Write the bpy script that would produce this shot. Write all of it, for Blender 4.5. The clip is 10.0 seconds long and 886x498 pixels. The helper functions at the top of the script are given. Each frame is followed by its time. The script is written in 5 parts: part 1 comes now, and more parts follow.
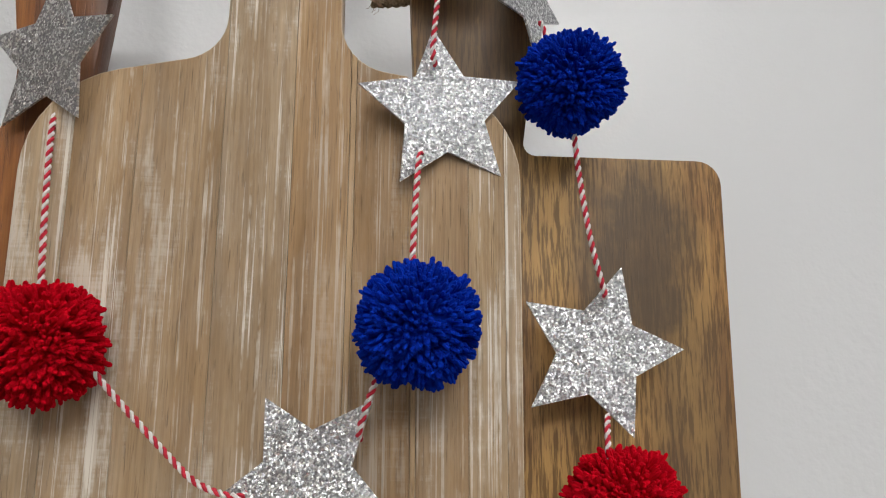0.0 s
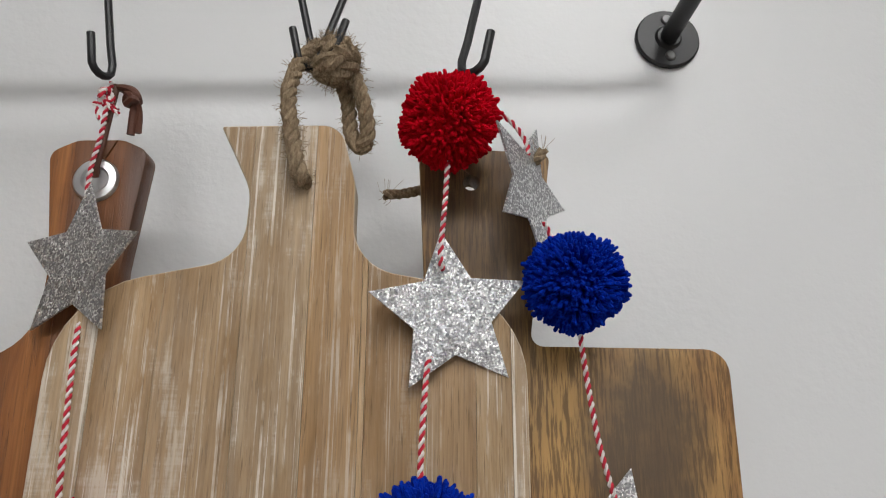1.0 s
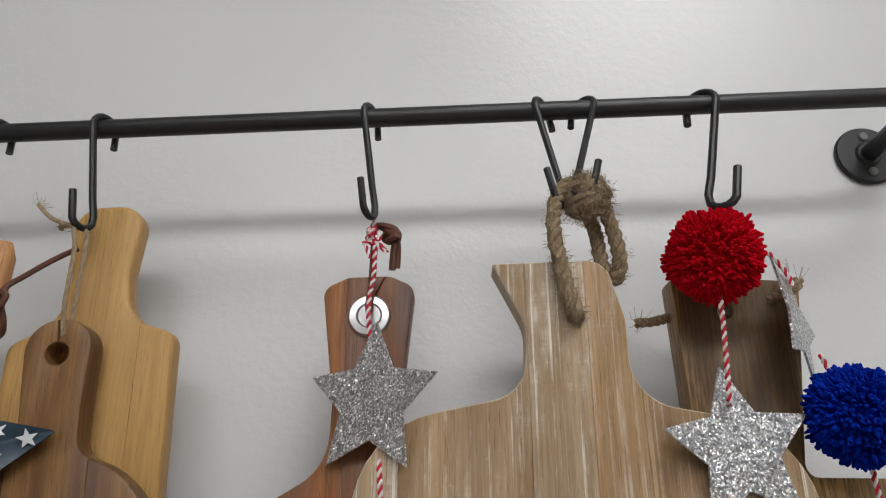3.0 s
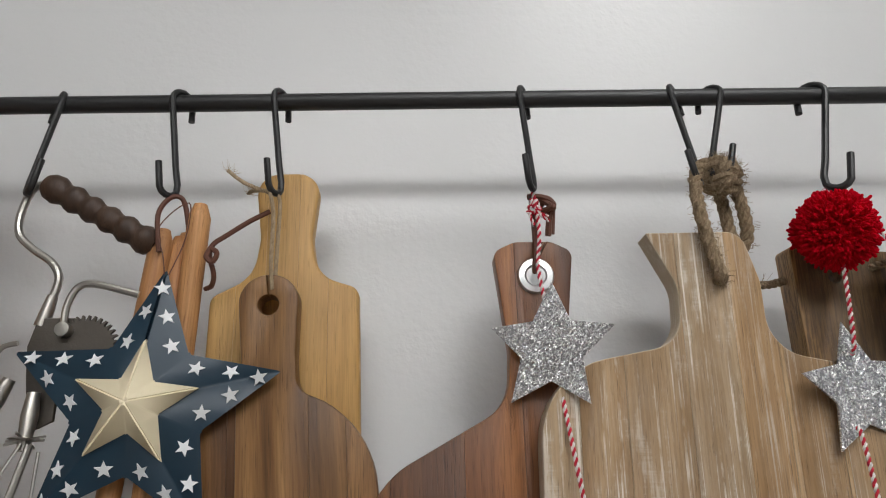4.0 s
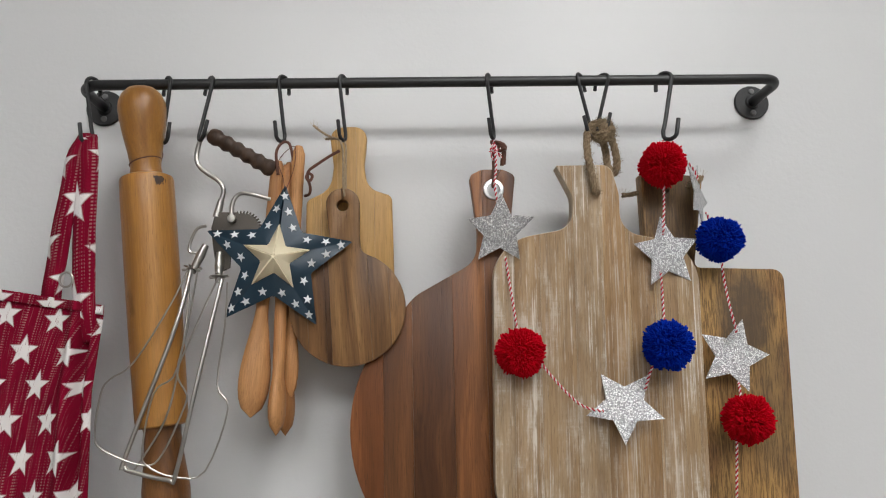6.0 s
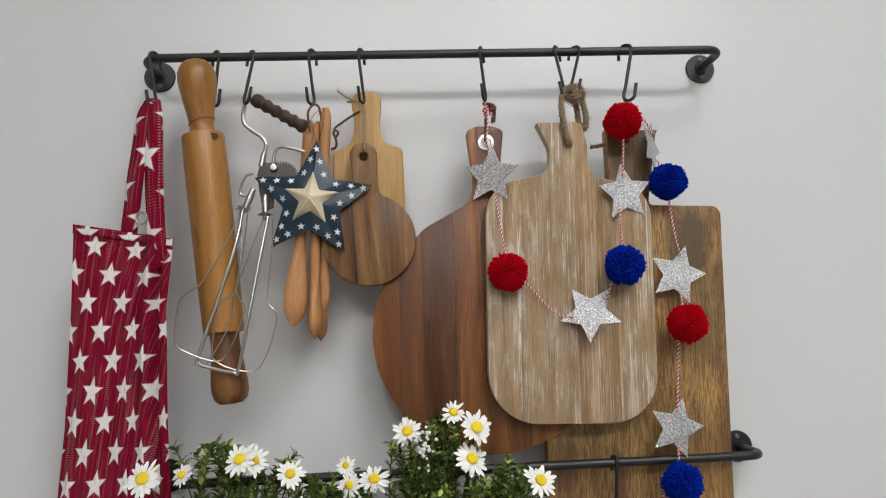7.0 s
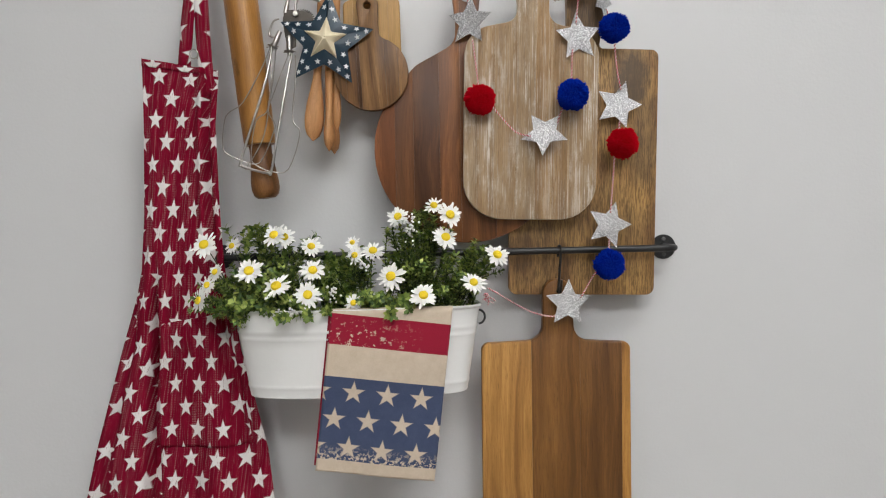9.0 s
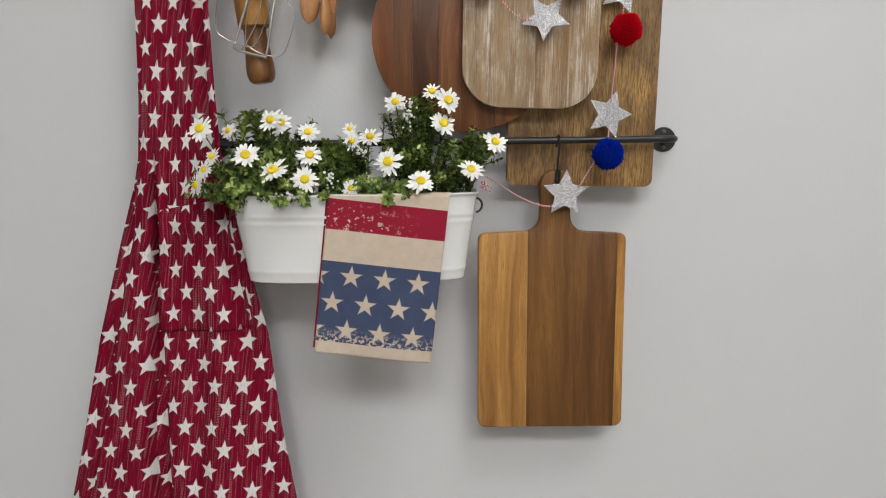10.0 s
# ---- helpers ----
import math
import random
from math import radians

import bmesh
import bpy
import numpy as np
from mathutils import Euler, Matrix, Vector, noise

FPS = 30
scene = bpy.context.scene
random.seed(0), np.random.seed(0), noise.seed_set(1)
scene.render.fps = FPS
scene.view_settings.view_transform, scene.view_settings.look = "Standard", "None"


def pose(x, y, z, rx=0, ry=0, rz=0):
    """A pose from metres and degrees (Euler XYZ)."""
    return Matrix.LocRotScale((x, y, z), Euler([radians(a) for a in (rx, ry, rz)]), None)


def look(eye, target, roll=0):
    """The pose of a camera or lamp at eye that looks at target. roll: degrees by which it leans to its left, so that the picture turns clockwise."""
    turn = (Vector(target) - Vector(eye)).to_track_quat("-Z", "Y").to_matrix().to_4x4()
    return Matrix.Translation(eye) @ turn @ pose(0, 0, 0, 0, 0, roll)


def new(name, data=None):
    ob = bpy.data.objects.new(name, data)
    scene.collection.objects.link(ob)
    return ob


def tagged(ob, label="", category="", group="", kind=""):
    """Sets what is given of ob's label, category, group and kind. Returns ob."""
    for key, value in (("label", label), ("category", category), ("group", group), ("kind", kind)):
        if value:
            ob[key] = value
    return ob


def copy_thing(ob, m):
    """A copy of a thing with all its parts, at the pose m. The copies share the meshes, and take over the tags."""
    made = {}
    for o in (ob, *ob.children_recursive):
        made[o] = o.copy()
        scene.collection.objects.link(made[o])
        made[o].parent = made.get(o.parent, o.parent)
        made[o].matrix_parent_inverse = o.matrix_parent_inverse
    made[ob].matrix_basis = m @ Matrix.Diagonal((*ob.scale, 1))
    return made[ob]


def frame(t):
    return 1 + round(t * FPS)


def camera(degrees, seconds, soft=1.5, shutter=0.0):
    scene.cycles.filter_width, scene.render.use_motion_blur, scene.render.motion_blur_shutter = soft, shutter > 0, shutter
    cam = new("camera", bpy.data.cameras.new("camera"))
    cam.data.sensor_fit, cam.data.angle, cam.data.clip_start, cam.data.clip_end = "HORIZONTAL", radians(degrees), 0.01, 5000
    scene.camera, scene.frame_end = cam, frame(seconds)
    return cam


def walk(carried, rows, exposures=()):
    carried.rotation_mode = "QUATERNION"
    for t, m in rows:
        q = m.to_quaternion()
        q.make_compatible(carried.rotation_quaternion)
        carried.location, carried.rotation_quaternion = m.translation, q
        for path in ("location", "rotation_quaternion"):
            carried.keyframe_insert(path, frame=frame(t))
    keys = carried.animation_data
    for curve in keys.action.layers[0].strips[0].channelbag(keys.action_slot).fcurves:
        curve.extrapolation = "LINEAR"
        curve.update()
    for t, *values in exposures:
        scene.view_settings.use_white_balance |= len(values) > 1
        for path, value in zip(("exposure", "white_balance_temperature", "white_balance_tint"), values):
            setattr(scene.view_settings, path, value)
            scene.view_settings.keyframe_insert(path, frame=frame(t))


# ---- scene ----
cam = camera(64.0, 10.0, soft=1.1)
PATH = [
    (0, (0.206, -0.386, 1.303), (0.361, 1.575, 1.668), -1.8),
    (0.5, (0.213, -0.395, 1.333), (0.329, 1.547, 1.796), -1.8),
    (1, (0.214, -0.407, 1.357), (0.303, 1.509, 1.924), -1.9),
    (1.5, (0.213, -0.423, 1.377), (0.276, 1.462, 2.043), -2.0),
    (2, (0.194, -0.424, 1.387), (0.223, 1.441, 2.109), -1.9),
    (2.5, (0.15, -0.426, 1.387), (0.141, 1.424, 2.147), -1.8),
    (3, (0.101, -0.431, 1.385), (0.079, 1.419, 2.145), -1.8),
    (3.2, (0.086, -0.427, 1.383), (0.078, 1.422, 2.145), -1.6),
    (4.3, (-0.034, -0.523, 1.364), (0.08, 1.378, 1.973), -1.8),
    (4.5, (-0.032, -0.551, 1.346), (0.102, 1.345, 1.969), -1.6),
    (5, (-0.009, -0.651, 1.328), (0.13, 1.27, 1.865), -1.0),
    (5.5, (-0.007, -0.732, 1.306), (0.087, 1.208, 1.782), -1.3),
    (5.7, (-0.018, -0.757, 1.308), (0.08, 1.197, 1.725), -1.4),
    (6.8, (-0.066, -0.946, 1.258), (0.054, 1.032, 1.525), -2.4),
    (7, (-0.067, -0.973, 1.247), (0.068, 1.008, 1.489), -2.3),
    (7.5, (-0.035, -1.049, 1.223), (0.105, 0.939, 1.395), -2.2),
    (8, (-0.015, -1.148, 1.187), (0.089, 0.847, 1.283), -1.9),
    (8.5, (-0.013, -1.203, 1.151), (0.051, 0.796, 1.176), -1.6),
    (9, (-0.011, -1.223, 1.12), (0.024, 0.776, 1.063), -1.3),
    (9.5, (-0.012, -1.226, 1.091), (0.018, 0.767, 0.931), -1.0),
    (10, (-0.007, -1.228, 1.065), (0.022, 0.753, 0.793), -0.8),
]
EXPOSURES = [(0, 0.18), (1, 0.08), (2.5, -0.04), (4.5, 0.08), (7.5, 0.17), (10, 0.2)]
walk(cam, [(t, look(eye, target, roll)) for t, eye, target, roll in PATH], EXPOSURES)
scene.cycles.max_bounces = 8

# ---- world and light ----
world = bpy.data.worlds.new("room_air")
world.use_nodes = True
world.node_tree.nodes["Background"].inputs[0].default_value = (0.6, 0.63, 0.68, 1)
world.node_tree.nodes["Background"].inputs[1].default_value = 0.25
scene.world = world
PANEL_POWER = 14.0  # emission strength of the ceiling panels


# ---- small building kit ----
def wire(nt, kind, props=None, **inputs):
    """A node with its inputs set or linked; spaces in input names are written as underscores."""
    n = nt.nodes.new(kind)
    for k, v in (props or {}).items():
        setattr(n, k, v)
    for k, v in inputs.items():
        sock = n.inputs[int(k[1:])] if k[0] == "i" and k[1:].isdigit() else n.inputs[k.replace("_", " ")]
        if isinstance(v, bpy.types.NodeSocket):
            nt.links.new(v, sock)
        else:
            sock.default_value = v
    return n


def calc(nt, op, a, b=0.0, c=0.0):
    return wire(nt, "ShaderNodeMath", {"operation": op}, i0=a, i1=b, i2=c).outputs[0]


def mixc(nt, f, a, b, blend="MIX"):
    n = wire(nt, "ShaderNodeMix", {"data_type": "RGBA", "blend_type": blend}, i0=f, i6=a, i7=b)
    return n.outputs[2]


def ramp(nt, f, stops):
    n = wire(nt, "ShaderNodeValToRGB", Fac=f)
    el = n.color_ramp.elements
    while len(el) < len(stops):
        el.new(0.5)
    for e, (p, c) in zip(el, stops):
        e.position, e.color = p, (*c, 1) if len(c) == 3 else c
    return n.outputs[0]


def step(nt, f, lo, hi):
    return wire(nt, "ShaderNodeMapRange", i0=f, i1=lo, i2=hi, i3=0.0, i4=1.0).outputs[0]


def coords(nt, stretch=(1, 1, 1), spread=0.0):
    """Object coordinates, stretched, moved by a chance amount for each object."""
    c = wire(nt, "ShaderNodeTexCoord").outputs["Object"]
    if spread:
        r = wire(nt, "ShaderNodeObjectInfo").outputs["Random"]
        off = wire(nt, "ShaderNodeCombineXYZ", X=calc(nt, "MULTIPLY", r, spread), Y=0.0, Z=calc(nt, "MULTIPLY", r, spread * 1.7)).outputs[0]
        c = wire(nt, "ShaderNodeVectorMath", {"operation": "ADD"}, i0=c, i1=off).outputs[0]
    return wire(nt, "ShaderNodeVectorMath", {"operation": "MULTIPLY"}, i0=c, i1=stretch).outputs[0]


def noise_of(nt, vec, scale=1.0, detail=4.0, rough=0.55, warp=0.0):
    return wire(nt, "ShaderNodeTexNoise", Vector=vec, Scale=scale, Detail=detail, Roughness=rough, Distortion=warp).outputs[0]


def material(name):
    m = bpy.data.materials.new(name)
    m.use_nodes = True
    return m, m.node_tree, m.node_tree.nodes["Principled BSDF"]


def bump(nt, shader, height, depth, strength=1.0):
    n = wire(nt, "ShaderNodeBump", Strength=strength, Distance=depth, Height=height)
    nt.links.new(n.outputs[0], shader.inputs["Normal"])


def put(nt, shader, **inputs):
    for k, v in inputs.items():
        sock = shader.inputs[k.replace("_", " ")]
        if isinstance(v, bpy.types.NodeSocket):
            nt.links.new(v, sock)
        else:
            sock.default_value = v


# ---- materials ----
def paint(name, colour, rough=0.45, metal=0.0, grain=300.0, depth=0.0002, vary=0.06):
    m, nt, s = material(name)
    n = noise_of(nt, coords(nt), grain, 3)
    big = noise_of(nt, coords(nt), grain * 0.05, 3)
    dark = tuple(c * (1 - vary) for c in colour)
    put(nt, s, Base_Color=mixc(nt, big, (*colour, 1), (*dark, 1)), Roughness=calc(nt, "MULTIPLY_ADD", n, 0.15, rough - 0.07), Metallic=metal)
    bump(nt, s, n, depth)
    return m


def wall_paint():
    m, nt, s = material("wall_paint")
    c = coords(nt)
    peel = calc(nt, "ADD", noise_of(nt, c, 170, 2, 0.5), calc(nt, "MULTIPLY", noise_of(nt, c, 420, 2), 0.35))
    smear = noise_of(nt, c, 2.2, 4)
    put(nt, s, Base_Color=mixc(nt, smear, (0.60, 0.602, 0.607, 1), (0.635, 0.636, 0.64, 1)),
        Roughness=calc(nt, "MULTIPLY_ADD", noise_of(nt, c, 3, 2), 0.06, 0.30), Specular_IOR_Level=0.5)
    bump(nt, s, peel, 0.0006, 0.4)
    return m


def wood(name, dark, mid, light, rough=0.5, streak=55.0, knots=0.0, wash=0.0, gloss=0.4, contrast=1.0, tint=True, rim=None):
    """Long-grained wood along local z; each stave takes its tone from its object colour."""
    m, nt, s = material(name)
    bend = noise_of(nt, coords(nt, (9, 9, 4), 7.0), 1.0, 2)
    base = coords(nt, (streak, streak, streak * 0.045), 7.0)
    base = wire(nt, "ShaderNodeVectorMath", {"operation": "ADD"}, i0=base,
                i1=wire(nt, "ShaderNodeCombineXYZ", X=calc(nt, "MULTIPLY", bend, 2.5), Y=0.0, Z=0.0).outputs[0]).outputs[0]
    grain = noise_of(nt, base, 1.0, 5, 0.6, 0.4)
    fibre = noise_of(nt, coords(nt, (900, 900, 22), 3.0), 1.0, 3, 0.6)
    pores = step(nt, noise_of(nt, coords(nt, (1500, 1500, 60), 5.0), 1.0, 2), 0.60, 0.70)
    w = 0.17 / contrast
    col = ramp(nt, grain, [(0.5 - w, dark), (0.5, mid), (0.5 + w, light)])
    col = mixc(nt, calc(nt, "MULTIPLY", step(nt, fibre, 0.38, 0.68), 0.5), col, (*[c * 0.55 for c in mid], 1))
    col = mixc(nt, calc(nt, "MULTIPLY", pores, 0.6), col, (*[c * 0.45 for c in dark], 1))
    cloud = noise_of(nt, coords(nt, (14, 14, 9), 4.0), 1.0, 3)
    col = mixc(nt, calc(nt, "MULTIPLY", step(nt, cloud, 0.5, 0.75), 0.5), col, (*[c * 0.72 for c in mid], 1))
    if knots:
        k = step(nt, noise_of(nt, coords(nt, (22, 22, 12), 9.0), 1.0, 3), 0.66, 0.74)
        col = mixc(nt, calc(nt, "MULTIPLY", k, knots), col, (*[c * 0.3 for c in dark], 1))
    if tint:
        col = mixc(nt, 1.0, col, wire(nt, "ShaderNodeObjectInfo").outputs["Color"], "MULTIPLY")
    if rim:
        n = wire(nt, "ShaderNodeSeparateXYZ", Vector=wire(nt, "ShaderNodeTexCoord").outputs["Normal"]).outputs[1]
        e = step(nt, calc(nt, "ADD", calc(nt, "ABSOLUTE", n), calc(nt, "MULTIPLY", cloud, 0.25)), 1.1, 0.85)
        col = mixc(nt, calc(nt, "MULTIPLY", e, 0.75), col, (*rim, 1))
    rough_out = calc(nt, "MULTIPLY_ADD", fibre, 0.25, rough - 0.1)
    if wash:
        patch = noise_of(nt, coords(nt, (46, 46, 13), 6.0), 1.0, 5, 0.7)
        brush = noise_of(nt, coords(nt, (420, 420, 9), 2.0), 1.0, 5, 0.78)
        saw = noise_of(nt, coords(nt, (60, 60, 900), 2.0), 1.0, 2)
        f = step(nt, calc(nt, "MULTIPLY_ADD", brush, 0.55, calc(nt, "MULTIPLY_ADD", saw, 0.13, patch)), 0.855, 1.0)
        lines = step(nt, noise_of(nt, coords(nt, (640, 640, 6), 2.0), 1.0, 3), 0.57, 0.61)
        veil = calc(nt, "MULTIPLY", step(nt, patch, 0.38, 0.75), 0.24)
        f = calc(nt, "MAXIMUM", calc(nt, "MULTIPLY", f, 0.52), calc(nt, "MULTIPLY", calc(nt, "MULTIPLY", lines, step(nt, patch, 0.40, 0.55)), 0.8))
        share = wire(nt, "ShaderNodeObjectInfo").outputs["Alpha"]
        col = mixc(nt, calc(nt, "MULTIPLY", calc(nt, "MAXIMUM", f, veil), share), col, (0.74, 0.69, 0.61, 1))
    put(nt, s, Base_Color=col, Roughness=rough_out, Specular_IOR_Level=gloss)
    bump(nt, s, calc(nt, "ADD", fibre, calc(nt, "MULTIPLY", pores, -0.5)), 0.0003, 0.6)
    return m


def stained_wood():
    """Mango wood with a dark waxy stain on the upper part, a darker neck and paler worn edges."""
    m = wood("mango_wood", (0.09, 0.044, 0.017), (0.29, 0.150, 0.056), (0.52, 0.295, 0.105), 0.45, 60, 0.3, contrast=0.9, tint=False, rim=(0.46, 0.27, 0.11))
    nt = m.node_tree
    s = nt.nodes["Principled BSDF"]
    col = s.inputs["Base Color"].links[0].from_socket
    c = wire(nt, "ShaderNodeTexCoord").outputs["Object"]
    d = wire(nt, "ShaderNodeVectorMath", {"operation": "SUBTRACT"}, i0=c, i1=(0.076, 0.0, -0.167)).outputs[0]
    d = wire(nt, "ShaderNodeVectorMath", {"operation": "MULTIPLY"}, i0=d, i1=(44, 6, 29)).outputs[0]
    ln = wire(nt, "ShaderNodeVectorMath", {"operation": "LENGTH"}, i0=d).outputs[1]
    wob = noise_of(nt, coords(nt, (26, 26, 20)), 1.0, 5, 0.6)
    blot = step(nt, calc(nt, "MULTIPLY_ADD", wob, 2.2, ln), 2.75, 1.95)
    gold = step(nt, noise_of(nt, coords(nt, (20, 20, 10), 3.0), 1.0, 4, 0.65), 0.40, 0.60)
    col = mixc(nt, calc(nt, "MULTIPLY", gold, 0.75), col, (0.52, 0.31, 0.105, 1))
    tick = step(nt, noise_of(nt, coords(nt, (900, 900, 62), 2.0), 1.0, 3, 0.6), 0.46, 0.58)
    col = mixc(nt, calc(nt, "MULTIPLY", tick, 0.72), col, (0.085, 0.046, 0.02, 1))
    shade = step(nt, noise_of(nt, coords(nt, (15, 15, 6)), 1.0, 4), 0.54, 0.68)
    f = calc(nt, "MAXIMUM", calc(nt, "MULTIPLY", blot, 1.0), calc(nt, "MULTIPLY", shade, 0.32))
    # Further darker patches: the neck, one side edge and two low down.
    for at, size, much in (((0.0, 0.0, -0.055), (34, 6, 17), 0.72), ((0.098, 0.0, -0.255), (60, 6, 15), 0.6), ((0.03, 0.0, -0.42), (16, 6, 20), 0.35), ((-0.07, 0.0, -0.46), (14, 6, 20), 0.3)):
        d = wire(nt, "ShaderNodeVectorMath", {"operation": "SUBTRACT"}, i0=c, i1=at).outputs[0]
        d = wire(nt, "ShaderNodeVectorMath", {"operation": "MULTIPLY"}, i0=d, i1=size).outputs[0]
        ln = wire(nt, "ShaderNodeVectorMath", {"operation": "LENGTH"}, i0=d).outputs[1]
        more = step(nt, calc(nt, "MULTIPLY_ADD", wob, 2.2, ln), 2.75, 1.75)
        f = calc(nt, "MAXIMUM", f, calc(nt, "MULTIPLY", more, much))
    f = calc(nt, "MULTIPLY", f, calc(nt, "MULTIPLY_ADD", noise_of(nt, coords(nt, (90, 90, 70)), 1.0, 4, 0.7), 0.35, 0.72))
    put(nt, s, Base_Color=mixc(nt, f, col, (0.088, 0.060, 0.037, 1)))
    return m


def star_mask(nt, x, y, radius, inner, spin=0.0, edge=0.0008):
    """1 inside a five-pointed star round the origin of the sockets x and y."""
    r = calc(nt, "SQRT", calc(nt, "ADD", calc(nt, "MULTIPLY", x, x), calc(nt, "MULTIPLY", y, y)))
    a = calc(nt, "ADD", calc(nt, "ARCTAN2", x, y), spin)
    k = 2 * math.pi / 5
    a = calc(nt, "ABSOLUTE", calc(nt, "SUBTRACT", calc(nt, "FLOORED_MODULO", calc(nt, "ADD", a, k / 2), k), k / 2))
    ix, iy = inner * math.cos(k / 2), inner * math.sin(k / 2)
    n = math.hypot(iy, 1 - ix)
    nx, ny = iy / n, (1 - ix) / n
    d = calc(nt, "MULTIPLY", r, calc(nt, "ADD", calc(nt, "MULTIPLY", calc(nt, "COSINE", a), nx), calc(nt, "MULTIPLY", calc(nt, "SINE", a), ny)))
    lim = calc(nt, "MULTIPLY", radius, nx)
    return step(nt, calc(nt, "SUBTRACT", lim, d), -edge, edge)


def star_grid(nt, u, v, w, h, radius, inner, u_start, v_start, shuffle=0.0, vary=0.0):
    """Stars on a staggered grid over the cloth's own metres."""
    row = calc(nt, "FLOOR", calc(nt, "DIVIDE", calc(nt, "SUBTRACT", v, v_start), h))
    odd = calc(nt, "FLOORED_MODULO", row, 2.0)
    uu = calc(nt, "DIVIDE", calc(nt, "ADD", calc(nt, "SUBTRACT", u, u_start), calc(nt, "MULTIPLY", odd, w * 0.5)), w)
    col = calc(nt, "FLOOR", uu)
    px = calc(nt, "MULTIPLY", calc(nt, "SUBTRACT", calc(nt, "SUBTRACT", uu, col), 0.5), w)
    vv = calc(nt, "DIVIDE", calc(nt, "SUBTRACT", v, v_start), h)
    py = calc(nt, "MULTIPLY", calc(nt, "SUBTRACT", calc(nt, "SUBTRACT", vv, row), 0.5), -h)
    rnd = wire(nt, "ShaderNodeTexWhiteNoise", {"noise_dimensions": "2D"}, Vector=wire(nt, "ShaderNodeCombineXYZ", X=col, Y=row, Z=0.0).outputs[0])
    spin = calc(nt, "MULTIPLY", calc(nt, "SUBTRACT", rnd.outputs[0], 0.5), shuffle)
    size = calc(nt, "MULTIPLY", radius, calc(nt, "SUBTRACT", 1.0, calc(nt, "MULTIPLY", rnd.outputs[0], vary)))
    return star_mask(nt, px, py, size, inner, spin)


def cloth_uv(nt):
    n = wire(nt, "ShaderNodeSeparateXYZ", Vector=wire(nt, "ShaderNodeUVMap", {"uv_map": "UVMap"}).outputs[0])
    return n.outputs[0], n.outputs[1]


def apron_cloth():
    m, nt, s = material("starry_red_cotton")
    u, v = cloth_uv(nt)
    uv = wire(nt, "ShaderNodeCombineXYZ", X=u, Y=v, Z=0.0).outputs[0]
    stars = star_grid(nt, u, v, 0.058, 0.036, 0.0186, 0.43, 0.005, 0.006, 0.24, 0.16)

    def threads(sx, sy, lo, hi):
        return step(nt, noise_of(nt, wire(nt, "ShaderNodeVectorMath", {"operation": "MULTIPLY"}, i0=uv, i1=(sx, sy, 1)).outputs[0], 1.0, 3, 0.6), lo, hi)
    slub = threads(520, 26, 0.60, 0.66)
    dash = calc(nt, "MULTIPLY", threads(330, 6, 0.54, 0.6), calc(nt, "GREATER_THAN", calc(nt, "SINE", calc(nt, "MULTIPLY", v, 2300.0)), 0.1))
    worn = threads(700, 60, 0.60, 0.68)
    weave = calc(nt, "ADD", calc(nt, "SINE", calc(nt, "MULTIPLY", u, 6500.0)), calc(nt, "SINE", calc(nt, "MULTIPLY", v, 6500.0)))
    tone = mixc(nt, threads(60, 14, 0.3, 0.7), (0.165, 0.003, 0.018, 1), (0.24, 0.005, 0.027, 1))
    col = mixc(nt, calc(nt, "MULTIPLY", calc(nt, "MAXIMUM", calc(nt, "MULTIPLY", slub, 0.3), dash), 0.26), tone, (0.72, 0.55, 0.52, 1))
    col = mixc(nt, calc(nt, "MULTIPLY", stars, calc(nt, "SUBTRACT", 1.0, calc(nt, "MULTIPLY", worn, 0.75))), col, (0.80, 0.77, 0.76, 1))
    put(nt, s, Base_Color=col, Roughness=0.95, Specular_IOR_Level=0.08)
    bump(nt, s, calc(nt, "ADD", calc(nt, "MULTIPLY", weave, 0.3), slub), 0.0003, 0.7)
    return m


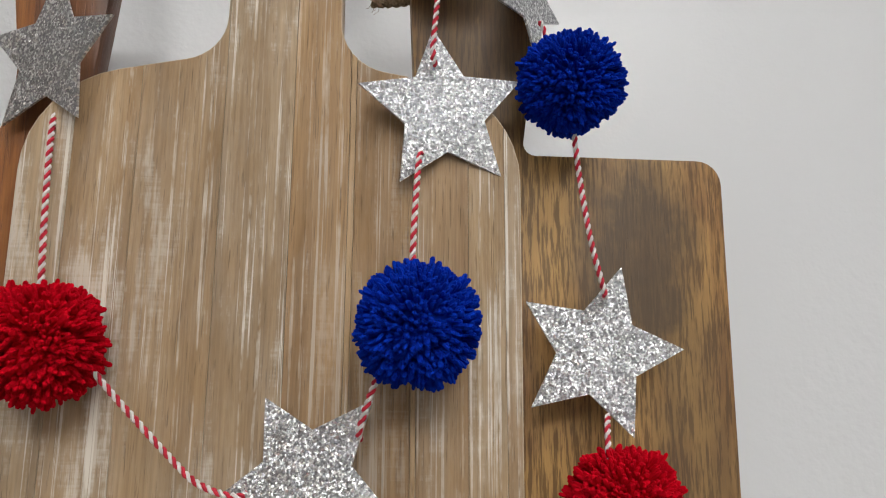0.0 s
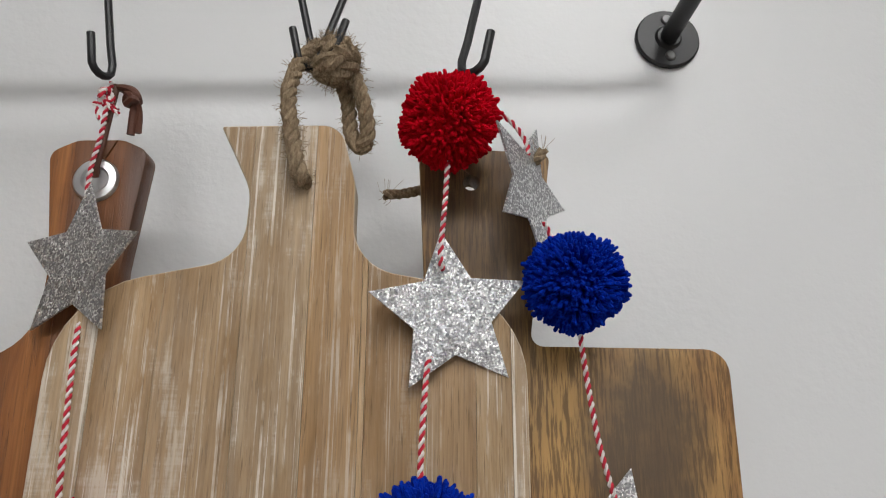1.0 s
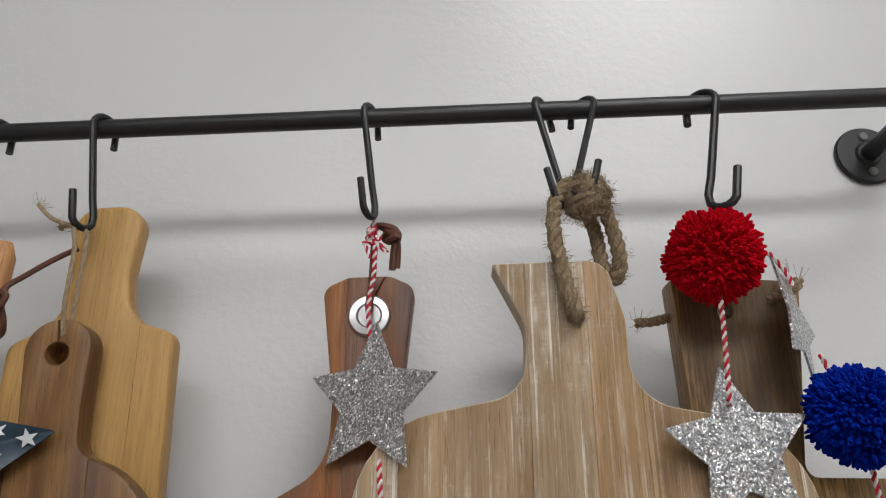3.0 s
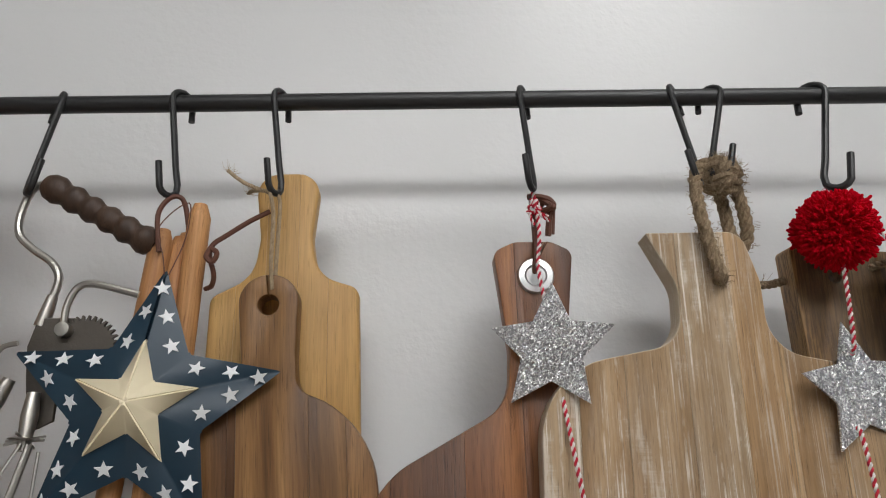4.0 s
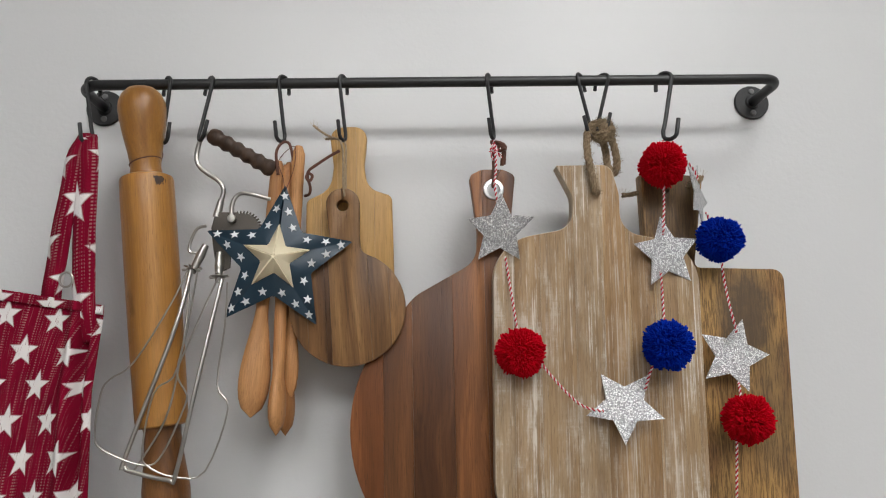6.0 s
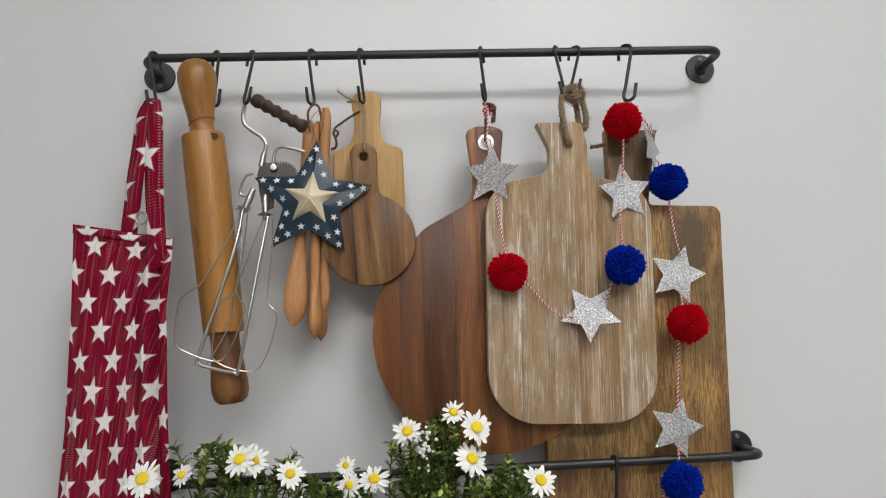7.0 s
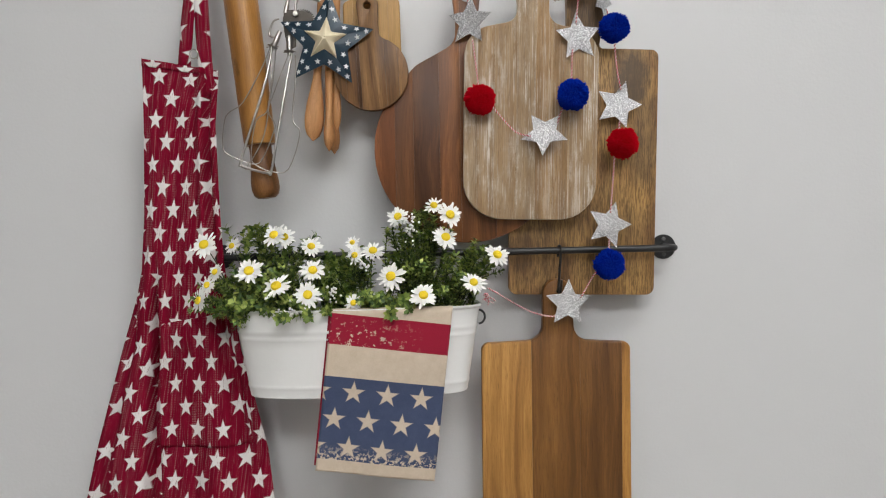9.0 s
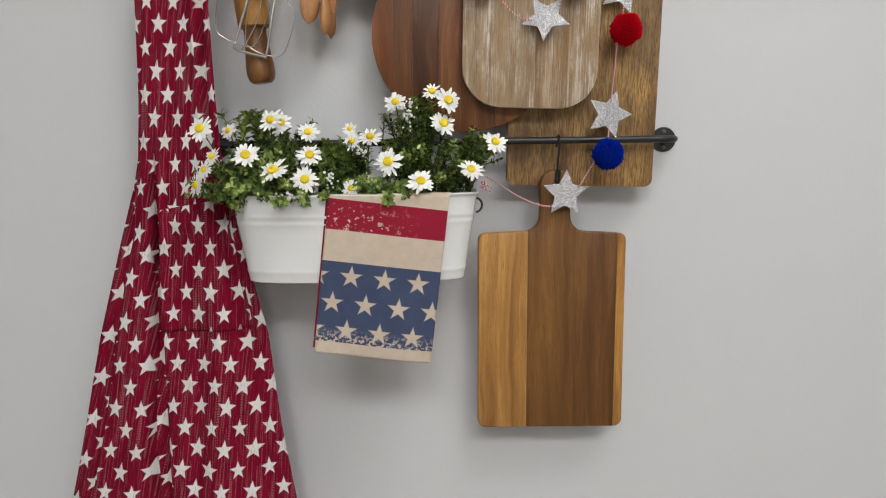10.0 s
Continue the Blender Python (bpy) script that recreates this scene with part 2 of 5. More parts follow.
def towel_cloth():
    m, nt, s = material("flag_print_linen")
    u, v = cloth_uv(nt)
    uv = wire(nt, "ShaderNodeCombineXYZ", X=u, Y=v, Z=0.0).outputs[0]

    def spots(scale, lo, hi):
        return step(nt, noise_of(nt, wire(nt, "ShaderNodeVectorMath", {"operation": "SCALE"}, i0=uv, Scale=scale).outputs[0], 1.0, 4, 0.7), lo, hi)

    def band(a, b):
        return calc(nt, "MULTIPLY", step(nt, v, a - 0.0004, a + 0.0004), step(nt, v, b + 0.0004, b - 0.0004))
    linen = mixc(nt, spots(60, 0.3, 0.7), (0.56, 0.46, 0.35, 1), (0.63, 0.53, 0.42, 1))
    stars = star_grid(nt, u, v, 0.0505, 0.042, 0.0172, 0.40, 0.0197, 0.0945)
    flake = calc(nt, "MULTIPLY", spots(105, 0.575, 0.595), calc(nt, "MULTIPLY", step(nt, v, 0.0, 0.03), step(nt, u, 0.14, 0.06)))
    chips = calc(nt, "MULTIPLY", spots(190, 0.52, 0.54), step(nt, v, 0.196, 0.214))
    red = calc(nt, "MULTIPLY", band(0.0, 0.046), calc(nt, "SUBTRACT", 1.0, flake))
    blue = calc(nt, "MULTIPLY", band(0.0935, 0.2185), calc(nt, "SUBTRACT", 1.0, calc(nt, "MAXIMUM", stars, chips)))
    col = mixc(nt, red, linen, (0.30, 0.012, 0.034, 1))
    col = mixc(nt, blue, col, mixc(nt, spots(40, 0.3, 0.7), (0.050, 0.068, 0.132, 1), (0.064, 0.084, 0.152, 1)))
    put(nt, s, Base_Color=col, Roughness=0.9, Sheen_Weight=0.1, Specular_IOR_Level=0.2)
    weave = calc(nt, "ADD", calc(nt, "SINE", calc(nt, "MULTIPLY", u, 7000.0)), calc(nt, "SINE", calc(nt, "MULTIPLY", v, 7000.0)))
    bump(nt, s, calc(nt, "ADD", calc(nt, "MULTIPLY", weave, 0.2), spots(260, 0.3, 0.7)), 0.0003, 0.6)
    return m


def foil():
    m, nt, s = material("silver_glitter_card")

    def facets(scale, amount):
        v = wire(nt, "ShaderNodeTexVoronoi", Vector=coords(nt, (scale, scale * 0.4, scale), 5.0), Scale=1.0, Randomness=1.0)
        n = wire(nt, "ShaderNodeVectorMath", {"operation": "SUBTRACT"}, i0=v.outputs["Color"], i1=(0.5, 0.5, 0.5)).outputs[0]
        return wire(nt, "ShaderNodeVectorMath", {"operation": "MULTIPLY"}, i0=n, i1=(amount, amount, amount)).outputs[0], v
    fine, cell = facets(2300, 0.9)
    broad, fleck = facets(1050, 0.65)
    n = wire(nt, "ShaderNodeVectorMath", {"operation": "ADD"}, i0=fine, i1=broad).outputs[0]
    n = wire(nt, "ShaderNodeVectorMath", {"operation": "ADD"}, i0=wire(nt, "ShaderNodeNewGeometry").outputs["Normal"], i1=n).outputs[0]
    n = wire(nt, "ShaderNodeVectorMath", {"operation": "NORMALIZE"}, i0=n).outputs[0]
    # Besides the tilted facets, near-white cells paint glints into the base colour.
    tone = wire(nt, "ShaderNodeSeparateXYZ", Vector=fleck.outputs["Color"]).outputs[1]
    put(nt, s, Base_Color=ramp(nt, tone, [(0.0, (0.34, 0.34, 0.35)), (0.62, (0.50, 0.50, 0.51)), (0.74, (0.97, 0.97, 0.97))]), Metallic=0.9, Roughness=0.30, Normal=n)
    return m


def yarn(name, deep, bright):
    m, nt, s = material(name)
    isl = wire(nt, "ShaderNodeNewGeometry").outputs["Random Per Island"]
    n = noise_of(nt, coords(nt), 1500, 2)
    put(nt, s, Base_Color=mixc(nt, isl, (*deep, 1), (*bright, 1)), Roughness=1.0, Specular_IOR_Level=0.05)
    bump(nt, s, n, 0.0006)
    return m


def leaf_green():
    m, nt, s = material("leaf_green")
    isl = wire(nt, "ShaderNodeNewGeometry").outputs["Random Per Island"]
    col = ramp(nt, isl, [(0.0, (0.035, 0.075, 0.02)), (0.4, (0.115, 0.185, 0.038)), (0.75, (0.23, 0.31, 0.06)), (1.0, (0.42, 0.49, 0.13))])
    put(nt, s, Base_Color=col, Roughness=0.5, Specular_IOR_Level=0.4, Subsurface_Weight=0.0)
    return m


def petal_white():
    m, nt, s = material("petal_white")
    n = noise_of(nt, coords(nt), 220, 3)
    put(nt, s, Base_Color=mixc(nt, n, (0.80, 0.80, 0.76, 1), (0.86, 0.86, 0.84, 1)), Roughness=0.7)
    bump(nt, s, n, 0.0004)
    return m


def jute(name, dark, light):
    m, nt, s = material(name)
    f = noise_of(nt, coords(nt, (700, 700, 260)), 1.0, 4, 0.7)
    put(nt, s, Base_Color=ramp(nt, f, [(0.3, dark), (0.7, light)]), Roughness=0.95, Specular_IOR_Level=0.15)
    bump(nt, s, f, 0.0009)
    return m


def glow(name, strength):
    m, nt, s = material(name)
    put(nt, s, Base_Color=(0.9, 0.9, 0.9, 1), Emission_Color=(0.995, 0.992, 0.985, 1), Emission_Strength=strength)
    return m


WALL = wall_paint()
CEILING = paint("ceiling_paint", (0.75, 0.75, 0.74), 0.9, 0, 60, 0.001)
# Unseen added walls, kept mid-grey to give metal reflections and shadows more contrast.
ROOM = paint("unseen_wall_grey", (0.32, 0.32, 0.32), 0.8, 0, 60, 0.001)
FLOOR = paint("floor_vinyl", (0.32, 0.29, 0.26), 0.45, 0, 40, 0.0002, 0.2)
BLACK = paint("black_powder_coat", (0.012, 0.012, 0.013), 0.42, 0.0, 1800, 0.0001, 0.2)
GEAR = paint("tarnished_steel", (0.13, 0.115, 0.10), 0.55, 0.8, 500, 0.0002, 0.4)
SCREW = paint("screw_steel", (0.14, 0.14, 0.14), 0.4, 0.6, 800, 0.0001)
STEEL = paint("worn_steel", (0.50, 0.48, 0.44), 0.34, 1.0, 500, 0.0001, 0.3)
ZINC = paint("grommet_zinc", (0.62, 0.62, 0.62), 0.3, 1.0, 500, 0.00005, 0.1)
TUB = paint("white_enamel", (0.78, 0.78, 0.765), 0.34, 0.0, 120, 0.0001, 0.05)
# Planter moss; also the painted shade inside the hanging board's hole.
SOIL_AND_SHADE = paint("moss_and_hole_shade", (0.03, 0.04, 0.02), 0.95, 0, 200, 0.004, 0.5)
NAVY = paint("navy_tin_paint", (0.009, 0.033, 0.058), 0.42, 0.0, 90, 0.0002, 0.25)
CREAM = paint("cream_tin_paint", (0.86, 0.76, 0.54), 0.42, 0.0, 90, 0.0002, 0.2)
STARWHITE = paint("white_star_paint", (0.74, 0.76, 0.78), 0.5, 0, 400, 0.0001)
LEATHER = paint("brown_leather", (0.13, 0.045, 0.025), 0.6, 0, 500, 0.0004, 0.3)
TWINE_RED = paint("red_cotton", (0.52, 0.018, 0.04), 0.9, 0, 1500, 0.0003)
TWINE_WHITE = paint("white_cotton", (0.74, 0.70, 0.68), 0.9, 0, 1500, 0.0003)
JUTE = jute("jute_rope", (0.15, 0.105, 0.065), (0.38, 0.29, 0.19))
TWINE = jute("pale_jute_twine", (0.26, 0.19, 0.12), (0.46, 0.36, 0.24))
WASHED = wood("whitewashed_pine", (0.195, 0.126, 0.068), (0.325, 0.220, 0.124), (0.45, 0.325, 0.198), 0.62, 70, 0.0, 1.0, 0.25, contrast=0.8, rim=(0.58, 0.49, 0.36))
ACACIA = wood("acacia", (0.080, 0.029, 0.010), (0.172, 0.067, 0.024), (0.29, 0.122, 0.043), 0.38, 40, 0.5, contrast=1.15)
MANGO = stained_wood()
TEAK = wood("oiled_acacia", (0.16, 0.068, 0.016), (0.28, 0.13, 0.033), (0.40, 0.205, 0.056), 0.4, 60, 0.0)
BAMBOO = wood("bamboo", (0.42, 0.235, 0.075), (0.50, 0.295, 0.10), (0.57, 0.35, 0.13), 0.42, 70, 0.0, contrast=0.8)
WALNUT = wood("walnut", (0.075, 0.034, 0.013), (0.19, 0.097, 0.037), (0.31, 0.172, 0.068), 0.42, 75, 0.2, contrast=1.2)
PINWOOD = wood("aged_maple", (0.235, 0.103, 0.025), (0.38, 0.182, 0.044), (0.48, 0.252, 0.070), 0.30, 30, 0.85, contrast=1.1)
PINDARK = wood("darkened_maple", (0.050, 0.020, 0.008), (0.185, 0.076, 0.023), (0.31, 0.140, 0.044), 0.34, 34, 0.6, contrast=1.3)
SPOONWOOD = wood("beech", (0.36, 0.16, 0.06), (0.52, 0.26, 0.105), (0.60, 0.33, 0.145), 0.5, 60, 0.15)
HANDLEWOOD = wood("dark_turned_wood", (0.03, 0.016, 0.01), (0.06, 0.032, 0.019), (0.10, 0.055, 0.033), 0.5, 60)
APRON = apron_cloth()
TOWEL = towel_cloth()
FOIL = foil()
RED_YARN = yarn("red_yarn", (0.42, 0.001, 0.008), (0.60, 0.002, 0.014))
BLUE_YARN = yarn("blue_yarn", (0.001, 0.014, 0.24), (0.002, 0.032, 0.40))
LEAF = leaf_green()
PETAL = petal_white()
STAMEN = paint("yellow_stamen", (0.92, 0.68, 0.025), 0.8, 0, 900, 0.0006, 0.15)
STEM = paint("stem_green", (0.05, 0.07, 0.025), 0.6)
GLOW = glow("panel_glow", PANEL_POWER)


# ---- mesh helpers ----
def part(name, bm, mat, parent=None, label="", sharp=0.6, tint=None):
    """Links a bmesh as one mesh object, under parent if given."""
    bmesh.ops.recalc_face_normals(bm, faces=bm.faces)
    for f in bm.faces:
        f.smooth = True
    for e in bm.edges:
        if len(e.link_faces) == 2 and e.calc_face_angle(0) > sharp:
            e.smooth = False
    me = bpy.data.meshes.new(name)
    bm.to_mesh(me)
    bm.free()
    me.materials.append(mat)
    ob = new(name, me)
    ob.parent = parent
    if tint:
        ob.color = (*tint, 1)[:4]
    if label:
        tagged(ob, label)
    return ob


def thing(name, m, label, category, group="", kind=""):
    ob = new(name)
    ob.empty_display_size = 0.02
    ob.matrix_world = m
    return tagged(ob, label, category, group, kind)


def curve_points(pts, n=6, closed=False):
    """Catmull-Rom through the points."""
    p = [Vector(q) for q in pts]
    out = []
    k = len(p)
    for i in range(k if closed else k - 1):
        a, b, c, d = [p[j % k] if closed else p[min(max(j, 0), k - 1)] for j in (i - 1, i, i + 1, i + 2)]
        for s in range(n):
            t = s / n
            out.append(0.5 * (2 * b + (c - a) * t + (2 * a - 5 * b + 4 * c - d) * t * t + (3 * b - a - 3 * c + d) * t ** 3))
    if not closed:
        out.append(p[-1])
    return out


def tube(bm, pts, r, sides=8, closed=False, flat=1.0):
    """A round sweep along the points; r may be a number or one for each point."""
    p = [Vector(q) for q in pts]
    k = len(p)
    rr = r if isinstance(r, (list, tuple)) else [r] * k
    normal, rings = None, []
    for i in range(k):
        d = (p[(i + 1) % k] - p[i - 1]) if closed else p[min(i + 1, k - 1)] - p[max(i - 1, 0)]
        d = d.normalized() if d.length > 1e-9 else Vector((0, 0, 1))
        if normal is None:
            normal = d.orthogonal().normalized()
        normal = (normal - d * normal.dot(d))
        normal = normal.normalized() if normal.length > 1e-6 else d.orthogonal().normalized()
        side = d.cross(normal)
        rings.append([bm.verts.new(p[i] + rr[i] * (math.cos(a) * normal + math.sin(a) * side * flat)) for a in (2 * math.pi * j / sides for j in range(sides))])
    for i in range(k if closed else k - 1):
        a, b = rings[i], rings[(i + 1) % k]
        for j in range(sides):
            bm.faces.new((a[j], a[(j + 1) % sides], b[(j + 1) % sides], b[j]))
    if not closed:
        bm.faces.new(rings[0])
        bm.faces.new(rings[-1][::-1])
    return bm


def lathe(bm, profile, segs=24, m=Matrix(), squash=1.0):
    """Turns (radius, z) pairs round z."""
    rings = []
    for r, z in profile:
        if r < 1e-6:
            rings.append([bm.verts.new(m @ Vector((0, 0, z)))])
        else:
            rings.append([bm.verts.new(m @ Vector((r * math.cos(a), squash * r * math.sin(a), z))) for a in (2 * math.pi * j / segs for j in range(segs))])
    for a, b in zip(rings, rings[1:]):
        for j in range(segs):
            k = (j + 1) % segs
            if len(a) == 1 and len(b) > 1:
                bm.faces.new((a[0], b[k], b[j]))
            elif len(b) == 1 and len(a) > 1:
                bm.faces.new((a[j], a[k], b[0]))
            elif len(a) > 1:
                bm.faces.new((a[j], a[k], b[k], b[j]))
    for ring in (rings[0], rings[-1]):
        if len(ring) > 1:
            bm.faces.new(ring)
    return bm


def fillet(corners, n=7):
    """A closed outline from (x, z, radius) corners."""
    out, k = [], len(corners)
    for i in range(k):
        a, b, c = (Vector(corners[j % k][:2]) for j in (i - 1, i, i + 1))
        r = corners[i][2]
        if r <= 0:
            out.append(b)
            continue
        u, v = (a - b), (c - b)
        lu, lv = u.length, v.length
        u, v = u / lu, v / lv
        half = math.acos(max(-1, min(1, u.dot(v)))) / 2
        t = min(r / math.tan(half), 0.49 * lu, 0.49 * lv)
        r2 = t * math.tan(half)
        o = b + (u + v).normalized() * (r2 / math.sin(half))
        p0, p1 = b + u * t - o, b + v * t - o
        ang = math.atan2(p0.x * p1.y - p0.y * p1.x, p0.dot(p1))
        for s in range(n + 1):
            w = ang * s / n
            out.append(o + Vector((p0.x * math.cos(w) - p0.y * math.sin(w), p0.x * math.sin(w) + p0.y * math.cos(w))))
    return out


def slab(outline, thick, edge=0.002, holes=()):
    """An upright board in local x and z, its front at y = -thick / 2; holes (x, z, radius) go right through."""
    pts = [Vector(p) for p in outline]
    slit = set()
    for hx, hz, hr in holes:
        i = min(range(len(pts)), key=lambda j: (pts[j] - Vector((hx, hz + 9))).length)
        a0 = math.pi / 2
        area = sum(pts[j].x * pts[(j + 1) % len(pts)].y - pts[j].y * pts[(j + 1) % len(pts)].x for j in range(len(pts)))
        sgn = -1 if area > 0 else 1
        e = 0.0001 * sgn
        ring = [Vector((hx + hr * math.cos(a0 + sgn * 2 * math.pi * s / 20), hz + hr * math.sin(a0 + sgn * 2 * math.pi * s / 20))) for s in range(21)]
        ring[0].x -= e
        ring[-1].x += e
        top = pts[i].copy()
        pts = pts[:i] + [top + Vector((-e, 0))] + ring + [top + Vector((e, 0))] + pts[i + 1:]
    bm = bmesh.new()
    vs = [bm.verts.new((p.x, -thick / 2, p.y)) for p in pts]
    face = bm.faces.new(vs)
    ext = bmesh.ops.extrude_face_region(bm, geom=[face])
    bmesh.ops.translate(bm, verts=[g for g in ext["geom"] if isinstance(g, bmesh.types.BMVert)], vec=(0, thick, 0))
    bmesh.ops.recalc_face_normals(bm, faces=bm.faces)
    if edge and not holes:
        rim = [e for e in bm.edges if len(e.link_faces) == 2 and {len(f.verts) == 4 and len(vs) > 4 for f in e.link_faces} == {True, False}]
        bmesh.ops.bevel(bm, geom=rim, offset=edge, segments=3, profile=0.5, affect="EDGES", clamp_overlap=True)
    elif edge:
        rim = []
        for e in bm.edges:
            if len(e.link_faces) == 2 and {len(f.verts) > 4 for f in e.link_faces} == {True, False}:
                if abs((e.verts[0].co - e.verts[1].co).x) > 0.0003 or not any(abs(e.verts[0].co.x - h[0]) < 0.0003 and e.verts[0].co.z >= h[1] + h[2] - 0.0002 for h in holes):
                    rim.append(e)
        bmesh.ops.bevel(bm, geom=rim, offset=edge, segments=2, profile=0.5, affect="EDGES", clamp_overlap=True)
    return bm


def staves(bm, cuts, mat, parent, tones, name="stave"):
    """Cuts a board lengthwise into glued staves, each an object with its own tone."""
    lo, hi = min(v.co.x for v in bm.verts) - 0.01, max(v.co.x for v in bm.verts) + 0.01
    limits = [lo, *cuts, hi]
    made = []
    for i, (a, b) in enumerate(zip(limits, limits[1:])):
        piece = bm.copy()
        for x, s in ((a + 0.00012, -1), (b - 0.00012, 1)):
            geom = piece.verts[:] + piece.edges[:] + piece.faces[:]
            bmesh.ops.bisect_plane(piece, geom=geom, plane_co=(x, 0, 0), plane_no=(s, 0, 0), clear_outer=True)
            border = [e for e in piece.edges if e.is_boundary]
            if border:
                bmesh.ops.holes_fill(piece, edges=border, sides=0)
        bmesh.ops.translate(piece, verts=piece.verts, vec=(0, random.uniform(-0.00022, 0.00022), 0))
        made.append(part(name, piece, mat, parent, tint=tones[i % len(tones)]))
    bm.free()
    return made


def box(bm, x0, x1, y0, y1, z0, z1):
    v = [bm.verts.new((x, y, z)) for x in (x0, x1) for y in (y0, y1) for z in (z0, z1)]
    for f in ((0, 1, 3, 2), (4, 6, 7, 5), (0, 4, 5, 1), (2, 3, 7, 6), (0, 2, 6, 4), (1, 5, 7, 3)):
        bm.faces.new([v[i] for i in f])
    return bm


def star_outline(radius, inner, spin=0.0):
    return [Vector((math.sin(a) * r, math.cos(a) * r)) for k in range(10)
            for a, r in [(math.radians(spin) + k * math.pi / 5, radius if k % 2 == 0 else radius * inner)]]


# ---- the room ----
TOP = 3.2


def room():
    def plane_wall(name, x0, x1, y0, y1, z0, z1, mat, label, cat):
        ob = part(name, box(bmesh.new(), x0, x1, y0, y1, z0, z1), mat)
        tagged(ob, label, cat, kind="structure")
    plane_wall("wall_north", -2.6, 2.6, 0.0, 0.12, 0, TOP, WALL, "pale grey painted wall with fine roller texture", "wall")
    plane_wall("wall_south", -2.6, 2.6, -4.72, -4.6, 0, TOP, ROOM, "unseen mid-grey wall added behind the camera", "wall")
    plane_wall("wall_east", 2.6, 2.72, -4.72, 0.12, 0, TOP, ROOM, "unseen mid-grey side wall added to enclose the room", "wall")
    plane_wall("wall_west", -2.72, -2.6, -4.72, 0.12, 0, TOP, ROOM, "unseen mid-grey side wall added to enclose the room", "wall")
    plane_wall("floor", -2.72, 2.72, -4.72, 0.12, -0.1, 0.0, FLOOR, "plain brown-grey vinyl floor", "floor")
    plane_wall("ceiling", -2.72, 2.72, -4.72, 0.12, TOP, TOP + 0.1, CEILING, "plain white painted ceiling", "ceiling")


def ceiling_light(x, y, w, d):
    root = thing("ceiling_light", pose(x, y, TOP), "unseen flat white ceiling panel light, switched on", "ceiling light", "ceiling panel lights")
    bm = bmesh.new()
    for x0, x1, y0, y1 in ((-w / 2 - 0.03, w / 2 + 0.03, -d / 2 - 0.03, -d / 2), (-w / 2 - 0.03, w / 2 + 0.03, d / 2, d / 2 + 0.03),
                           (-w / 2 - 0.03, -w / 2, -d / 2, d / 2), (w / 2, w / 2 + 0.03, -d / 2, d / 2)):
        box(bm, x0, x1, y0, y1, -0.03, 0)
    part("frame", bm, CEILING, root)
    part("diffuser", box(bmesh.new(), -w / 2, w / 2, -d / 2, d / 2, -0.022, -0.01), GLOW, root, "glowing white diffuser")


room()
ceiling_light(0.8, -1.55, 0.9, 0.7)
ceiling_light(1.15, -3.5, 1.2, 1.2)
# Extra unseen panel, added as fill to even the wall's brightness from top to bottom.
ceiling_light(-0.45, -3.6, 1.2, 1.2)


# ---- rails and hooks ----


def rail_y(x):
    """The upper rail stands a little further off the wall at its eastern end."""
    return -0.069 - 0.004 * (x + 0.379) / 0.767


def wall_rail(z, x0, x1, y0, y1, label):
    """A bent pipe rail with a round flange at each end; origin on the wall at its middle."""
    mid = (x0 + x1) / 2
    root = thing("wall_rail", pose(mid, 0, z), label, "rail", "pipe rails on the wall")
    a, b = x0 - mid, x1 - mid
    r = 0.022
    path = [(a, -0.002, 0)]
    path += [(a + r - r * math.cos(t), y0 + r - r * math.sin(t), 0) for t in (math.pi / 2 * k / 8 for k in range(9))]
    path += [(a + (b - a) * k / 6, y0 + (y1 - y0) * k / 6, 0) for k in range(1, 6)]
    path += [(b - r + r * math.sin(t), y1 + r - r * math.cos(t), 0) for t in (math.pi / 2 * k / 8 for k in range(9))]
    path += [(b, -0.002, 0)]
    part("pipe", tube(bmesh.new(), path, 0.0057, 16), BLACK, root)
    for x in (a, b):
        m = pose(x, 0, 0, 90)
        fl = part("flange", lathe(bmesh.new(), [(0.0, 0.0), (0.0205, 0.0), (0.0212, 0.0008), (0.0212, 0.003), (0.0202, 0.004), (0.009, 0.0042), (0.0075, 0.006), (0.0, 0.006)], 36, m), BLACK, root)
        for dz in (0.0135, -0.0135):
            bm = lathe(bmesh.new(), [(0.0, 0.0), (0.0036, 0.0), (0.0036, 0.0048), (0.0026, 0.0056), (0.0, 0.0058)], 14, pose(x, 0, dz, 90))
            sc = part("screw", bm, SCREW, fl, "dark cross-head screw")
    return root


wall_rail(1.6185, -0.385, 0.386, -0.069, -0.073, "long black metal pipe rail fixed to the wall above hanging boards")
wall_rail(1.0805, -0.37, 0.392, -0.066, -0.076, "black metal pipe rail fixed to the wall behind daisies")


def s_hook():
    bm = bmesh.new()
    p = [(0, 0.0078, -0.0105), (0, 0.0079, 0.0)]
    p += [(0, 0.0079 * math.cos(t), 0.0079 * math.sin(t)) for t in (math.pi * k / 8 for k in range(1, 8))]
    p += [(0, -0.0079, 0.0), (0, -0.0074, -0.004), (0, -0.001, -0.048), (0, 0.0012, -0.058)]
    p += [(0, -0.0055 + 0.0068 * math.cos(t), -0.0605 - 0.0068 * math.sin(t)) for t in (math.pi * k / 7 for k in range(1, 7))]
    p += [(0, -0.0126, -0.056), (0, -0.0138, -0.047)]
    tube(bm, p, 0.00205, 10)
    return bm


